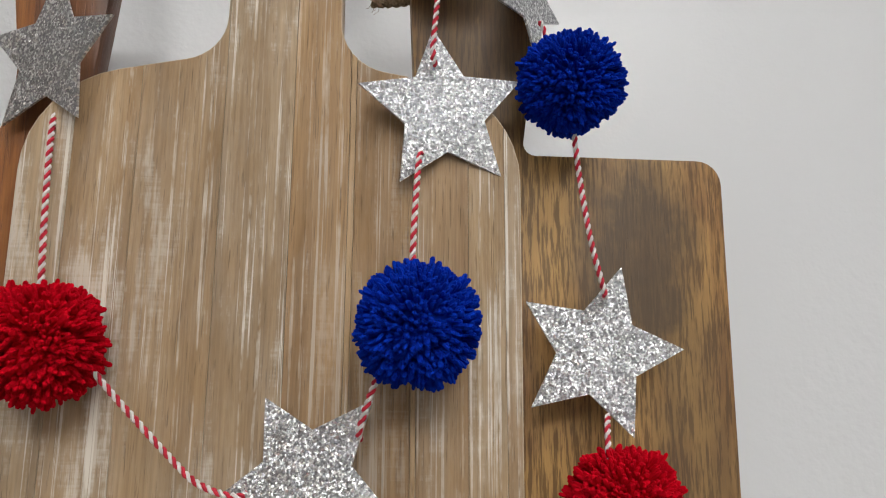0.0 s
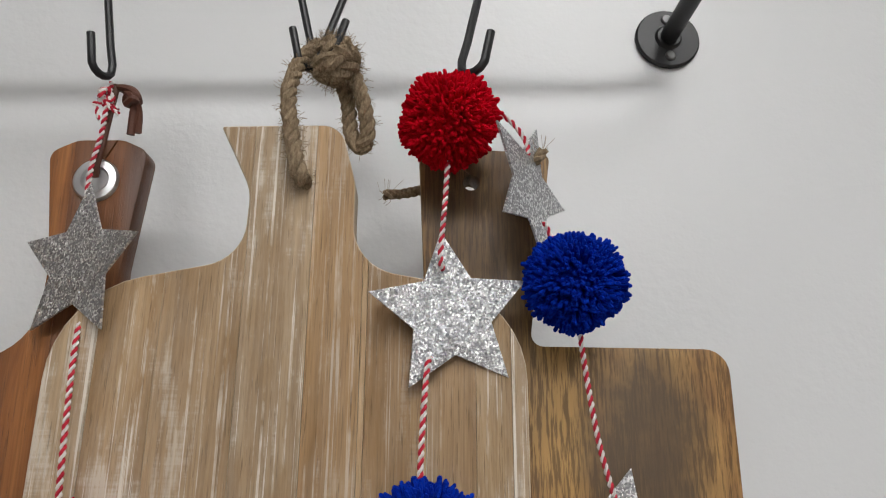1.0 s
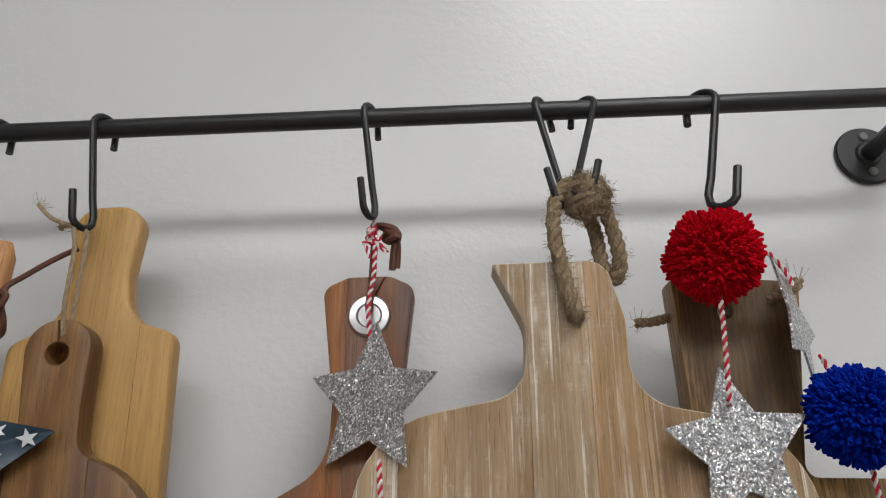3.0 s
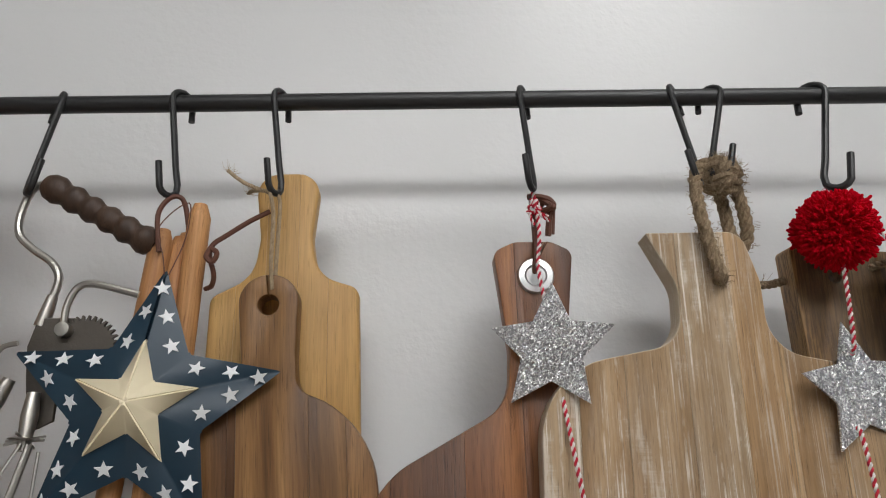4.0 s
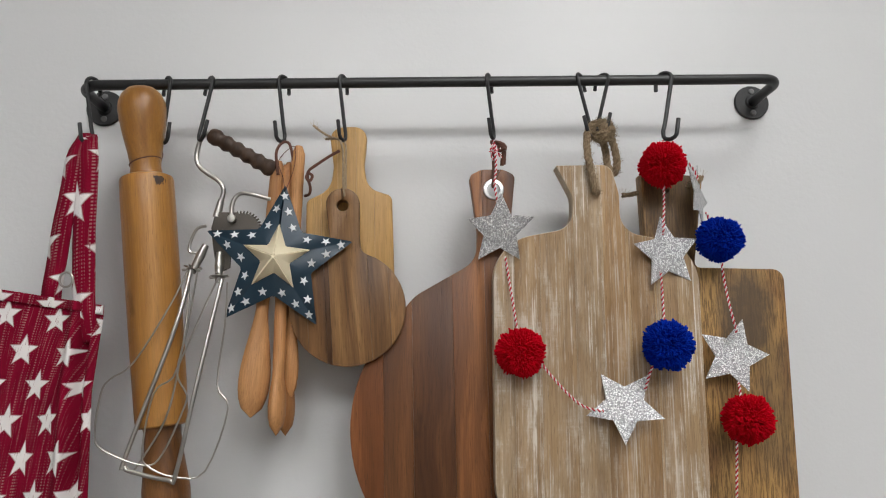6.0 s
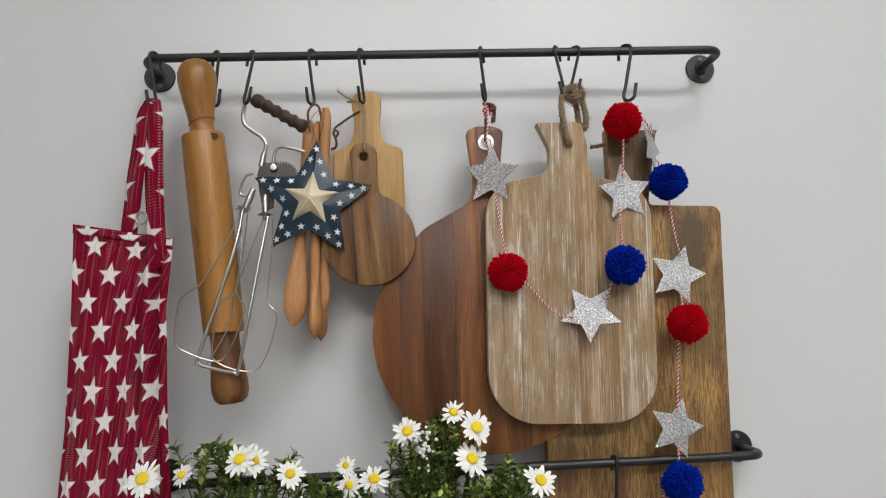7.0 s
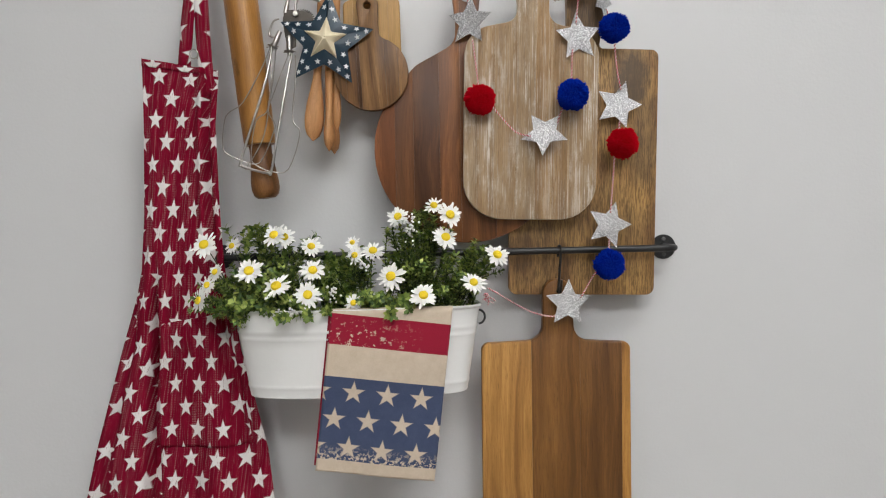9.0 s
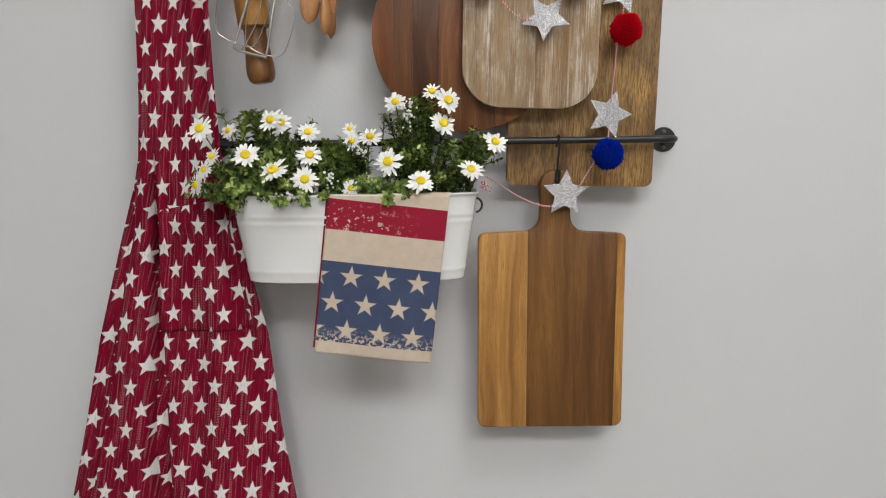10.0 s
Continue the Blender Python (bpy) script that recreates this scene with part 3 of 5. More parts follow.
def hooks():
    # place along the rail, turn, sideways lean
    spots = [(-0.3700, -36, -3), (-0.2920, 42, 2), (-0.2470, 40, 9), (-0.1675, -34, -1), (-0.1034, -26, -2), (0.0563, -24, -2.5), (0.1580, -36, -8), (0.182, 46, 16), (0.2515, 52, 12)]
    first = part("s_hook", s_hook(), BLACK)
    tagged(first, "black steel hook hanging over the pipe rail", "hook", "hooks on the rails")
    for i, (x, turn, lean) in enumerate(spots):
        m = pose(x, rail_y(x), 1.6185, 0, lean, turn) @ Matrix.Scale(1.13 if i == 8 else 1.0, 4)
        if i:
            copy_thing(first, m)
        else:
            first.matrix_world = m
    copy_thing(first, pose(0.1985, -0.0735, 1.0805, 0, 2, 8))


hooks()


# ---- cutting boards ----
def whitewashed_board():
    root = thing("cutting_board", pose(0.1589, -0.0770, 1.5148, -0.3, 2.0, 0), "whitewashed pine paddle cutting board hanging by a thick jute rope", "cutting board")
    out = fillet([(-0.0372, 0.0015, 0.001), (0.0215, 0.0035, 0.012), (0.0298, -0.028, 0.03), (0.0298, -0.069, 0.03), (0.1108, -0.083, 0.046), (0.1095, -0.383, 0.060),
                  (-0.1035, -0.383, 0.062), (-0.1045, -0.083, 0.048), (-0.0215, -0.066, 0.026), (-0.0205, -0.032, 0.026)], 8)
    bm = slab(out, 0.017, 0.005)
    # tone of each stave, and how much of the white wash it still carries
    tones = [(1.02, 1.0, 0.96, 1.0), (1.04, 0.98, 0.90, 1.0), (1.0, 0.95, 0.88, 0.75), (1.04, 1.04, 1.04, 1.0), (1.06, 0.95, 0.80, 0.5), (1.3, 1.25, 1.15, 0.9),
             (0.98, 0.88, 0.74, 0.5), (1.25, 1.2, 1.1, 0.9), (0.96, 0.90, 0.84, 0.8), (1.04, 1.02, 0.98, 1.0), (0.98, 0.96, 0.95, 1.0)]
    staves(bm, [-0.0828, -0.0558, -0.0198, 0.0102, 0.0348, 0.0374, 0.0628, 0.0652, 0.0872, 0.1033], WASHED, root, tones)


def round_board():
    root = thing("cutting_board", pose(0.0555, -0.0615, 1.5115, 0.2, 0.4, 0), "round dark acacia cutting board with a grommet in its handle", "cutting board")
    R, cz = 0.1520, -0.2630
    arc = [(R * math.sin(a), cz + R * math.cos(a), 0) for a in (math.radians(46 + 268 * k / 60) for k in range(61))]
    out = fillet([(-0.0245, 0.0015, 0.007), (-0.011, 0.0078, 0.012), (0.012, 0.0078, 0.012), (0.0252, 0.0015, 0.007), (0.0175, -0.06, 0.03), (0.019, -0.092, 0.03), (0.085, -0.128, 0.05)] + arc +
                 [(-0.085, -0.128, 0.05), (-0.019, -0.092, 0.03), (-0.0175, -0.06, 0.03)], 6)
    bm = slab(out, 0.014, 0.003, [(0.001, -0.0148, 0.0062)])
    tones = [(1.15, 1.0, 0.9), (0.95, 0.95, 0.95), (0.62, 0.60, 0.62), (1.25, 1.2, 1.1), (0.9, 0.85, 0.85), (1.1, 1.05, 1.0), (0.8, 0.8, 0.8)]
    staves(bm, [-0.118, -0.088, -0.046, -0.0115, 0.045, 0.09], ACACIA, root, tones)
    ring = lathe(bmesh.new(), [(0.006, -0.0085), (0.007, -0.0095), (0.0105, -0.0092), (0.0115, -0.0078), (0.0115, -0.006), (0.006, -0.006), (0.006, -0.0085)], 32, pose(0.001, 0, -0.0148, -90))
    part("grommet", ring, ZINC, root, "round silver metal grommet")


def mango_board():
    root = thing("cutting_board", pose(0.2545, -0.0580, 1.528, 2.0, 1.5, 0), "large mango wood cutting board with dark stain hanging behind others", "cutting board")
    out = fillet([(-0.035, -0.014, 0.004), (0.0335, -0.0185, 0.004), (0.0195, -0.119, 0.006), (0.1175, -0.1205, 0.012), (0.1185, -0.523, 0.013), (-0.123, -0.523, 0.013),
                  (-0.126, -0.121, 0.013), (-0.031, -0.118, 0.006)], 6)
    part("board", slab(out, 0.019, 0.0035, [(-0.008, -0.0346, 0.0042)]), MANGO, root)


def hanging_board():
    root = thing("cutting_board", pose(0.1959, -0.0605, 1.0335, 0, 0.5, 0), "oiled acacia paddle cutting board of light and dark staves", "cutting board")
    out = fillet([(-0.0245, 0.0, 0.024), (0.0245, 0.0, 0.024), (0.026, -0.100, 0.026), (0.1185, -0.1055, 0.011), (0.1195, -0.438, 0.013),
                  (-0.1265, -0.438, 0.013), (-0.1265, -0.1045, 0.013), (-0.026, -0.100, 0.026)], 8)
    bm = slab(out, 0.018, 0.0028)
    staves(bm, [-0.0445, 0.035, 0.104], TEAK, root, [(1.55, 1.62, 1.6), (0.66, 0.60, 0.52), (0.52, 0.46, 0.40), (1.45, 1.45, 1.3)])
    # No hole is cut: a near-black disc paints the shade inside it.
    part("hole_shade_disc", lathe(bmesh.new(), [(0.0, -0.0093), (0.0048, -0.0093), (0.0048, -0.006), (0.0, -0.006)], 20, pose(0.002, 0, -0.019, -90)), SOIL_AND_SHADE, root, "dark disc standing for the shaded handle hole")


def bamboo_board():
    root = thing("cutting_board", pose(-0.0990, -0.051, 1.5735, 0.5, -0.2, 0), "pale bamboo paddle cutting board", "cutting board")
    out = fillet([(-0.0215, 0.0, 0.014), (0.0215, 0.0, 0.014), (0.0165, -0.045, 0.03), (0.02, -0.07, 0.03), (0.0460, -0.0785, 0.008), (0.0475, -0.215, 0.012),
                  (-0.0475, -0.215, 0.012), (-0.0460, -0.0825, 0.008), (-0.02, -0.07, 0.03), (-0.0165, -0.045, 0.03)], 7)
    bm = slab(out, 0.013, 0.0025)
    staves(bm, [-0.03, -0.012, 0.008, 0.027], BAMBOO, root, [(1.0, 1.0, 1.0), (1.06, 1.05, 1.0), (0.96, 0.95, 0.93), (1.03, 1.02, 1.0), (0.98, 0.96, 0.92)])


def small_round_board():
    root = thing("cutting_board", pose(-0.1047, -0.0705, 1.4984, 0.5, -2.5, 0), "small round walnut cutting board hanging by a twine loop", "cutting board")
    R, cz = 0.0592, -0.1265
    arc = [(R * math.sin(a), cz + R * math.cos(a), 0) for a in (math.radians(32 + 296 * k / 48) for k in range(49))]
    out = fillet([(-0.0185, 0.0, 0.0165), (0.0185, 0.0, 0.0165), (0.0155, -0.05, 0.02), (0.016, -0.069, 0.012)] + arc + [(-0.016, -0.069, 0.012), (-0.0155, -0.05, 0.02)], 7)
    bm = slab(out, 0.015, 0.002, [(0.0, -0.0185, 0.006)])
    staves(bm, [-0.041, -0.0225, -0.0178, 0.0225, 0.043], WALNUT, root, [(1.0, 0.96, 0.92), (1.06, 1.0, 0.95), (0.5, 0.42, 0.38), (1.04, 1.0, 0.95), (0.96, 0.92, 0.87), (1.05, 1.0, 0.95)])


whitewashed_board()
round_board()
mango_board()
hanging_board()
bamboo_board()
small_round_board()


# ---- ropes on the boards ----
def twist(bm, pts, r, strands=3, pitch=0.012, sides=6):
    """Strands laid round each other along a path."""
    p = [Vector(q) for q in pts]
    fine, length = [p[0]], [0.0]
    for a, b in zip(p, p[1:]):
        n = max(1, int((b - a).length / (pitch / 8)))
        for k in range(1, n + 1):
            fine.append(a.lerp(b, k / n))
            length.append(length[-1] + (b - a).length / n)
    out = [[] for _ in range(strands)]
    normal = None
    for i, q in enumerate(fine):
        d = (fine[min(i + 1, len(fine) - 1)] - fine[max(i - 1, 0)]).normalized()
        if normal is None:
            normal = d.orthogonal().normalized()
        normal = (normal - d * normal.dot(d)).normalized()
        side = d.cross(normal)
        for s in range(strands):
            a = 2 * math.pi * (length[i] / pitch + s / strands)
            out[s].append(q + r * 0.52 * (math.cos(a) * normal + math.sin(a) * side))
    if isinstance(bm, list):
        for b, o in zip(bm, out):
            tube(b, o, r * 0.56, sides)
    else:
        for o in out:
            tube(bm, o, r * 0.56, sides)


def fuzz(bm, pts, r, n, reach):
    """Loose hairs standing off a rope."""
    rng = random.Random(5)
    for _ in range(n):
        q = Vector(pts[rng.randrange(len(pts))])
        d = Vector((rng.gauss(0, 1), rng.gauss(0, 1), rng.gauss(0, 1))).normalized()
        e = Vector((rng.gauss(0, 1), rng.gauss(0, 1), rng.gauss(0, 1))) * reach * 0.4
        tube(bm, [q + d * r * 0.8, q + d * (r + reach * 0.5), q + d * (r + reach * 0.8) + e], 0.00012, 3)


def rope_loop():
    root = thing("rope", pose(0.166, -0.07, 1.55), "thick knotted jute rope looped through the whitewashed board", "rope")
    inv = root.matrix_world.inverted()
    loop = curve_points([inv @ Vector(q) for q in ((0.1635, -0.082, 1.4876), (0.1614, -0.092, 1.4889), (0.1576, -0.092, 1.5083), (0.1551, -0.091, 1.5328), (0.1595, -0.083, 1.5557), (0.1682, -0.079, 1.5668))], 6)
    bm = bmesh.new()
    twist(bm, loop, 0.0043, 3, 0.018, 7)
    fuzz(bm, loop, 0.0048, 320, 0.003)
    part("strand", bm, JUTE, root)
    back = curve_points([inv @ Vector(q) for q in ((0.177, -0.078, 1.562), (0.1845, -0.078, 1.553), (0.1905, -0.074, 1.536), (0.1925, -0.070, 1.521), (0.1890, -0.067, 1.5135), (0.1838, -0.066, 1.521), (0.1818, -0.067, 1.540), (0.1765, -0.070, 1.558))], 6)
    bm = bmesh.new()
    twist(bm, back, 0.0042, 3, 0.018, 7)
    fuzz(bm, back, 0.0046, 320, 0.003)
    part("strand", bm, JUTE, root)
    c = inv @ Vector((0.1765, -0.081, 1.5560))
    rng = random.Random(3)
    bm = bmesh.new()
    for k in range(4):
        ax = Euler((rng.uniform(0, 3), rng.uniform(0, 3), rng.uniform(0, 3)))
        ring = []
        for j in range(25):
            a = 2 * math.pi * j / 24
            q = Vector((0.0092 * math.cos(a), 0.0084 * math.sin(a), 0.0026 * math.sin(2 * a)))
            q.rotate(ax)
            ring.append(c + q)
        twist(bm, ring, 0.0050, 3, 0.022, 6)
    fuzz(bm, [c] * 4, 0.0135, 520, 0.0032)
    part("knot", bm, JUTE, root, "frayed round knot")


def mango_rope():
    root = thing("rope", pose(0.255, -0.06, 1.51), "short jute cord end poking out behind the board", "rope")
    inv = root.matrix_world.inverted()
    for pts in (((0.2004, -0.057, 1.4910), (0.2109, -0.055, 1.4922), (0.2287, -0.052, 1.4968), (0.2555, -0.048, 1.5024)), ((0.2816, -0.078, 1.5052), (0.2780, -0.078, 1.5003), (0.2679, -0.062, 1.4983))):
        path = curve_points([inv @ Vector(q) for q in pts], 5)
        bm = bmesh.new()
        twist(bm, path, 0.0028, 3, 0.012, 6)
        fuzz(bm, path[:3], 0.0026, 14, 0.004)
        part("strand", bm, JUTE, root)


def twine_loop():
    root = thing("twine", pose(-0.104, -0.06, 1.55), "thin jute twine loop tied to the small round board", "twine")
    inv = root.matrix_world.inverted()
    for pts in (((-0.1019, -0.078, 1.4891), (-0.1030, -0.080, 1.5067), (-0.1029, -0.080, 1.5347), (-0.1053, -0.080, 1.5484), (-0.1082, -0.075, 1.5525), (-0.1194, -0.076, 1.5569), (-0.1283, -0.072, 1.5637), (-0.1356, -0.068, 1.5711)),
                ((-0.1014, -0.074, 1.4901), (-0.1008, -0.074, 1.5197), (-0.1006, -0.074, 1.5454), (-0.1044, -0.075, 1.5525), (-0.1172, -0.072, 1.5549), (-0.1231, -0.062, 1.5575))):
        path = curve_points([inv @ Vector(q) for q in pts], 5)
        bm = bmesh.new()
        twist(bm, path, 0.0013, 3, 0.006, 5)
        fuzz(bm, path[-4:], 0.0012, 16, 0.004)
        part("strand", bm, TWINE, root)


def leather_loop(label, runs, r=0.0016):
    root = thing("leather_cord", pose(*runs[0][0]), label, "leather cord", "leather hanging cords")
    inv = root.matrix_world.inverted()
    for pts in runs:
        part("cord", tube(bmesh.new(), curve_points([inv @ Vector(q) for q in pts], 6), r, 7), LEATHER, root)


rope_loop()
mango_rope()
twine_loop()
leather_loop("brown leather cord looped round wooden spoon handles", [
    ((-0.1717, -0.074, 1.5149), (-0.1737, -0.076, 1.5367), (-0.1701, -0.075, 1.5473), (-0.1641, -0.074, 1.5510), (-0.1595, -0.072, 1.5466), (-0.1565, -0.068, 1.5279), (-0.1546, -0.067, 1.5140)),
    ((-0.1078, -0.068, 1.5424), (-0.1198, -0.070, 1.5349), (-0.1327, -0.072, 1.5252), (-0.1396, -0.074, 1.5190), (-0.1406, -0.076, 1.5111), (-0.1380, -0.074, 1.5006), (-0.1396, -0.070, 1.4945), (-0.1450, -0.064, 1.4940)),
    ((-0.1399, -0.078, 1.5155), (-0.1352, -0.080, 1.5115), (-0.1377, -0.080, 1.5060), (-0.1414, -0.080, 1.5094), (-0.1399, -0.078, 1.5155))])
leather_loop("dark red leather cord knotted through the acacia board", [
    ((0.0567, -0.061, 1.5525), (0.0632, -0.065, 1.5508), (0.0694, -0.067, 1.5477), (0.0713, -0.065, 1.5441), (0.0673, -0.061, 1.5427), (0.0636, -0.061, 1.5447), (0.0664, -0.065, 1.5471), (0.0714, -0.067, 1.5450), (0.0712, -0.063, 1.5425)),
    ((0.0621, -0.061, 1.5517), (0.0685, -0.067, 1.5451), (0.0700, -0.065, 1.5422), (0.0689, -0.063, 1.5357), (0.0678, -0.061, 1.5254)),
    ((0.0657, -0.065, 1.5410), (0.0706, -0.069, 1.5420), (0.0709, -0.065, 1.5415), (0.0710, -0.061, 1.5364), (0.0703, -0.059, 1.5273)),
    ((0.0585, -0.063, 1.553), (0.0583, -0.067, 1.535), (0.0578, -0.0708, 1.515), (0.0565, -0.0714, 1.503), (0.0562, -0.0690, 1.4985))], 0.0021)


# ---- rolling pin ----
def rolling_pin():
    root = thing("rolling_pin", pose(-0.3162, -0.079, 1.6115, 0, -5.9, 0), "old honey-coloured maple rolling pin hanging by a wire", "rolling pin")
    top = [(0.0, 0.0), (0.008, -0.0008), (0.015, -0.004), (0.0205, -0.010), (0.0235, -0.018), (0.0242, -0.026), (0.0232, -0.038), (0.0205, -0.055), (0.0172, -0.072), (0.0154, -0.084), (0.0150, -0.090), (0.0162, -0.0965), (0.0168, -0.103)]
    part("upper_handle", lathe(bmesh.new(), top, 36), PINWOOD, root, tint=(1.0, 0.96, 0.9))
    body = [(0.0, -0.1002), (0.0235, -0.1002), (0.0258, -0.1015), (0.0266, -0.1045), (0.0268, -0.14), (0.0264, -0.22), (0.0256, -0.30), (0.0248, -0.345), (0.0240, -0.3515), (0.0222, -0.353), (0.0, -0.353)]
    part("barrel", lathe(bmesh.new(), body, 40), PINWOOD, root, tint=(1.05, 1.0, 0.95))
    low = [(0.0, -0.351), (0.019, -0.352), (0.0178, -0.354), (0.0172, -0.362), (0.018, -0.376), (0.0205, -0.398), (0.0222, -0.412), (0.022, -0.424), (0.0195, -0.433), (0.014, -0.438), (0.0, -0.4395)]
    part("lower_handle", lathe(bmesh.new(), low, 36), PINDARK, root, "darker brown turned handle")
    ring = [(0.0156 * math.cos(a), 0.0156 * math.sin(a), -0.0835 + 0.003 * math.cos(a)) for a in (2 * math.pi * k / 28 for k in range(28))]
    part("wire", tube(bmesh.new(), ring, 0.0008, 6, True), LEATHER, root, "thin rusty wire round the neck")
    tail = curve_points([(0.0148, 0.004, -0.081), (0.0135, 0.014, -0.072), (0.0110, 0.020, -0.060), (0.0100, 0.022, -0.050)], 5)
    part("wire", tube(bmesh.new(), tail, 0.0008, 6), LEATHER, root)
    bm = lathe(bmesh.new(), [(0.0264, -0.1042), (0.0269, -0.108), (0.0271, -0.114), (0.0271, -0.1175)], 96)
    ragged = random.Random(8)
    bmesh.ops.subdivide_edges(bm, edges=bm.edges[:], cuts=2, use_grid_fill=True)
    far = [v for v in bm.verts if ((math.atan2(v.co.x, -v.co.y) - 0.80) / 0.30) ** 2 + ((v.co.z + 0.1085) / 0.0085) ** 2 > ragged.uniform(0.35, 1.25)]
    bmesh.ops.delete(bm, geom=far, context="VERTS")
    part("burn_mark", bm, HANDLEWOOD, root, "dark charred chip at the barrel's shoulder")


# ---- egg beater ----
def egg_beater():
    root = thing("egg_beater", pose(-0.235, -0.066, 1.52), "vintage hand-cranked steel egg beater with dark wooden handle", "egg beater")
    inv = root.matrix_world.inverted()
    loc = lambda pts: [inv @ Vector(q) for q in pts]
    a, b = inv @ Vector((-0.2455, -0.064, 1.562)), inv @ Vector((-0.178, -0.058, 1.5225))
    m = Matrix.Translation(a) @ (b - a).to_track_quat("Z", "Y").to_matrix().to_4x4()
    L = (b - a).length
    prof = [(0.0, 0.0), (0.0065, 0.0), (0.0085, 0.003), (0.0088, 0.006)]
    for k in range(25):
        t = k / 24
        prof.append((0.0082 + 0.0011 * math.cos(t * 5 * 2 * math.pi) - 0.0006 * math.sin(t * math.pi), 0.008 + t * (L - 0.016)))
    prof += [(0.0085, L - 0.004), (0.005, L), (0.0, L)]
    part("grip", lathe(bmesh.new(), prof, 22, m), HANDLEWOOD, root, "dark turned wooden grip")
    part("arm", tube(bmesh.new(), curve_points(loc([(-0.2440, -0.064, 1.5625), (-0.2535, -0.064, 1.559), (-0.2585, -0.064, 1.542), (-0.2570, -0.064, 1.529), (-0.2475, -0.064, 1.5195), (-0.2355, -0.064, 1.511), (-0.2300, -0.064, 1.501), (-0.2325, -0.064, 1.487)]), 6), 0.0024, 10), STEEL, root)
    part("socket", tube(bmesh.new(), loc([(-0.2320, -0.064, 1.4905), (-0.2335, -0.064, 1.483), (-0.2360, -0.064, 1.472)]), [0.003, 0.0038, 0.0044], 12), STEEL, root)
    part("crank", tube(bmesh.new(), curve_points(loc([(-0.2185, -0.074, 1.468), (-0.2180, -0.074, 1.482), (-0.2130, -0.074, 1.4925), (-0.2030, -0.074, 1.494), (-0.1800, -0.07, 1.4885)]), 6), 0.0021, 10), STEEL, root)
    part("crank_boss", lathe(bmesh.new(), [(0.0, 0.0), (0.004, 0.0), (0.0046, 0.002), (0.004, 0.006), (0.0, 0.0065)], 18, Matrix.Translation(inv @ Vector((-0.2185, -0.07, 1.468))) @ pose(0, 0, 0, 90)), STEEL, root)
    plate = slab([Vector(p) for p in ((-0.004, 0.0465), (0.019, 0.046), (0.0205, 0.026), (0.013, 0.016), (0.012, -0.012), (-0.001, -0.018), (-0.006, 0.012), (-0.008, 0.03))], 0.003, 0.0006)
    bmesh.ops.translate(plate, verts=plate.verts, vec=inv @ Vector((-0.2325, -0.066, 1.43)))
    part("frame_plate", plate, GEAR, root)
    bm = bmesh.new()
    teeth = []
    for k in range(36):
        for da, r in ((0.0, 0.0175), (0.05, 0.0175), (0.075, 0.0205), (0.11, 0.0205)):
            ang = 2 * math.pi * k / 36 + da
            teeth.append(Vector((r * math.cos(ang), r * math.sin(ang))))
    gear = slab(teeth, 0.0022, 0.0)
    bmesh.ops.translate(gear, verts=gear.verts, vec=inv @ Vector((-0.2085, -0.0685, 1.4565)))
    part("gear", gear, GEAR, root, "toothed dull steel gear wheel")
    bm.free()
    bracket = curve_points(loc([(-0.2455, -0.068, 1.462), (-0.2545, -0.068, 1.459), (-0.2605, -0.068, 1.446), (-0.2615, -0.068, 1.436), (-0.2535, -0.068, 1.4335)]), 5)
    part("bracket", tube(bmesh.new(), bracket, 0.0016, 8), STEEL, root)
    for x0, z0, x1, z1 in ((-0.2440, 1.4410, -0.2560, 1.4120), (-0.2297, 1.4330, -0.2295, 1.4020)):
        part("hub", tube(bmesh.new(), loc([(x0, -0.073, z0), ((x0 * 0.6 + x1 * 0.4), -0.074, z0 * 0.6 + z1 * 0.4), (x1, -0.076, z1)]), [0.0034, 0.0046, 0.0032], 12), STEEL, root)
    bm = lathe(bmesh.new(), [(0.0, 0.0), (0.0075, 0.0), (0.0088, 0.0008), (0.0075, 0.0016), (0.0, 0.0016)], 16)
    for cx, cz, tilt in ((-0.2560, 1.4160, 22), (-0.2290, 1.4075, 2)):
        col = bm.copy()
        bmesh.ops.transform(col, matrix=Matrix.Translation(inv @ Vector((cx, -0.076, cz))) @ pose(0, 0, 0, 0, tilt, 0), verts=col.verts)
        collar = part("collar", col, STEEL, root)
        c = inv @ Vector((cx, -0.076, cz))
        for k in range(8):
            t = 2 * math.pi * k / 8
            part("prong", tube(bmesh.new(), [c, c + Vector((0.010 * math.cos(t), 0.010 * math.sin(t), 0.0035 * math.sin(3 * t)))], 0.0008, 5), STEEL, collar)
    bm.free()
    frame_wire = [(-0.2560, -0.078, 1.4165), (-0.2660, -0.090, 1.3572), (-0.3040, -0.098, 1.2390), (-0.3045, -0.098, 1.2285), (-0.2980, -0.098, 1.2240), (-0.2660, -0.096, 1.2155), (-0.2585, -0.096, 1.2205), (-0.2440, -0.092, 1.2985), (-0.2252, -0.078, 1.4054)]
    part("frame_wire", tube(bmesh.new(), curve_points(loc(frame_wire), 7), 0.0021, 10), STEEL, root)
    side = curve_points(loc([(-0.2590, -0.076, 1.4165), (-0.2575, -0.08, 1.38), (-0.2610, -0.085, 1.33), (-0.2720, -0.09, 1.27), (-0.2990, -0.096, 1.2215)]), 6)
    part("frame_wire", tube(bmesh.new(), side, 0.0010, 8), STEEL, root)
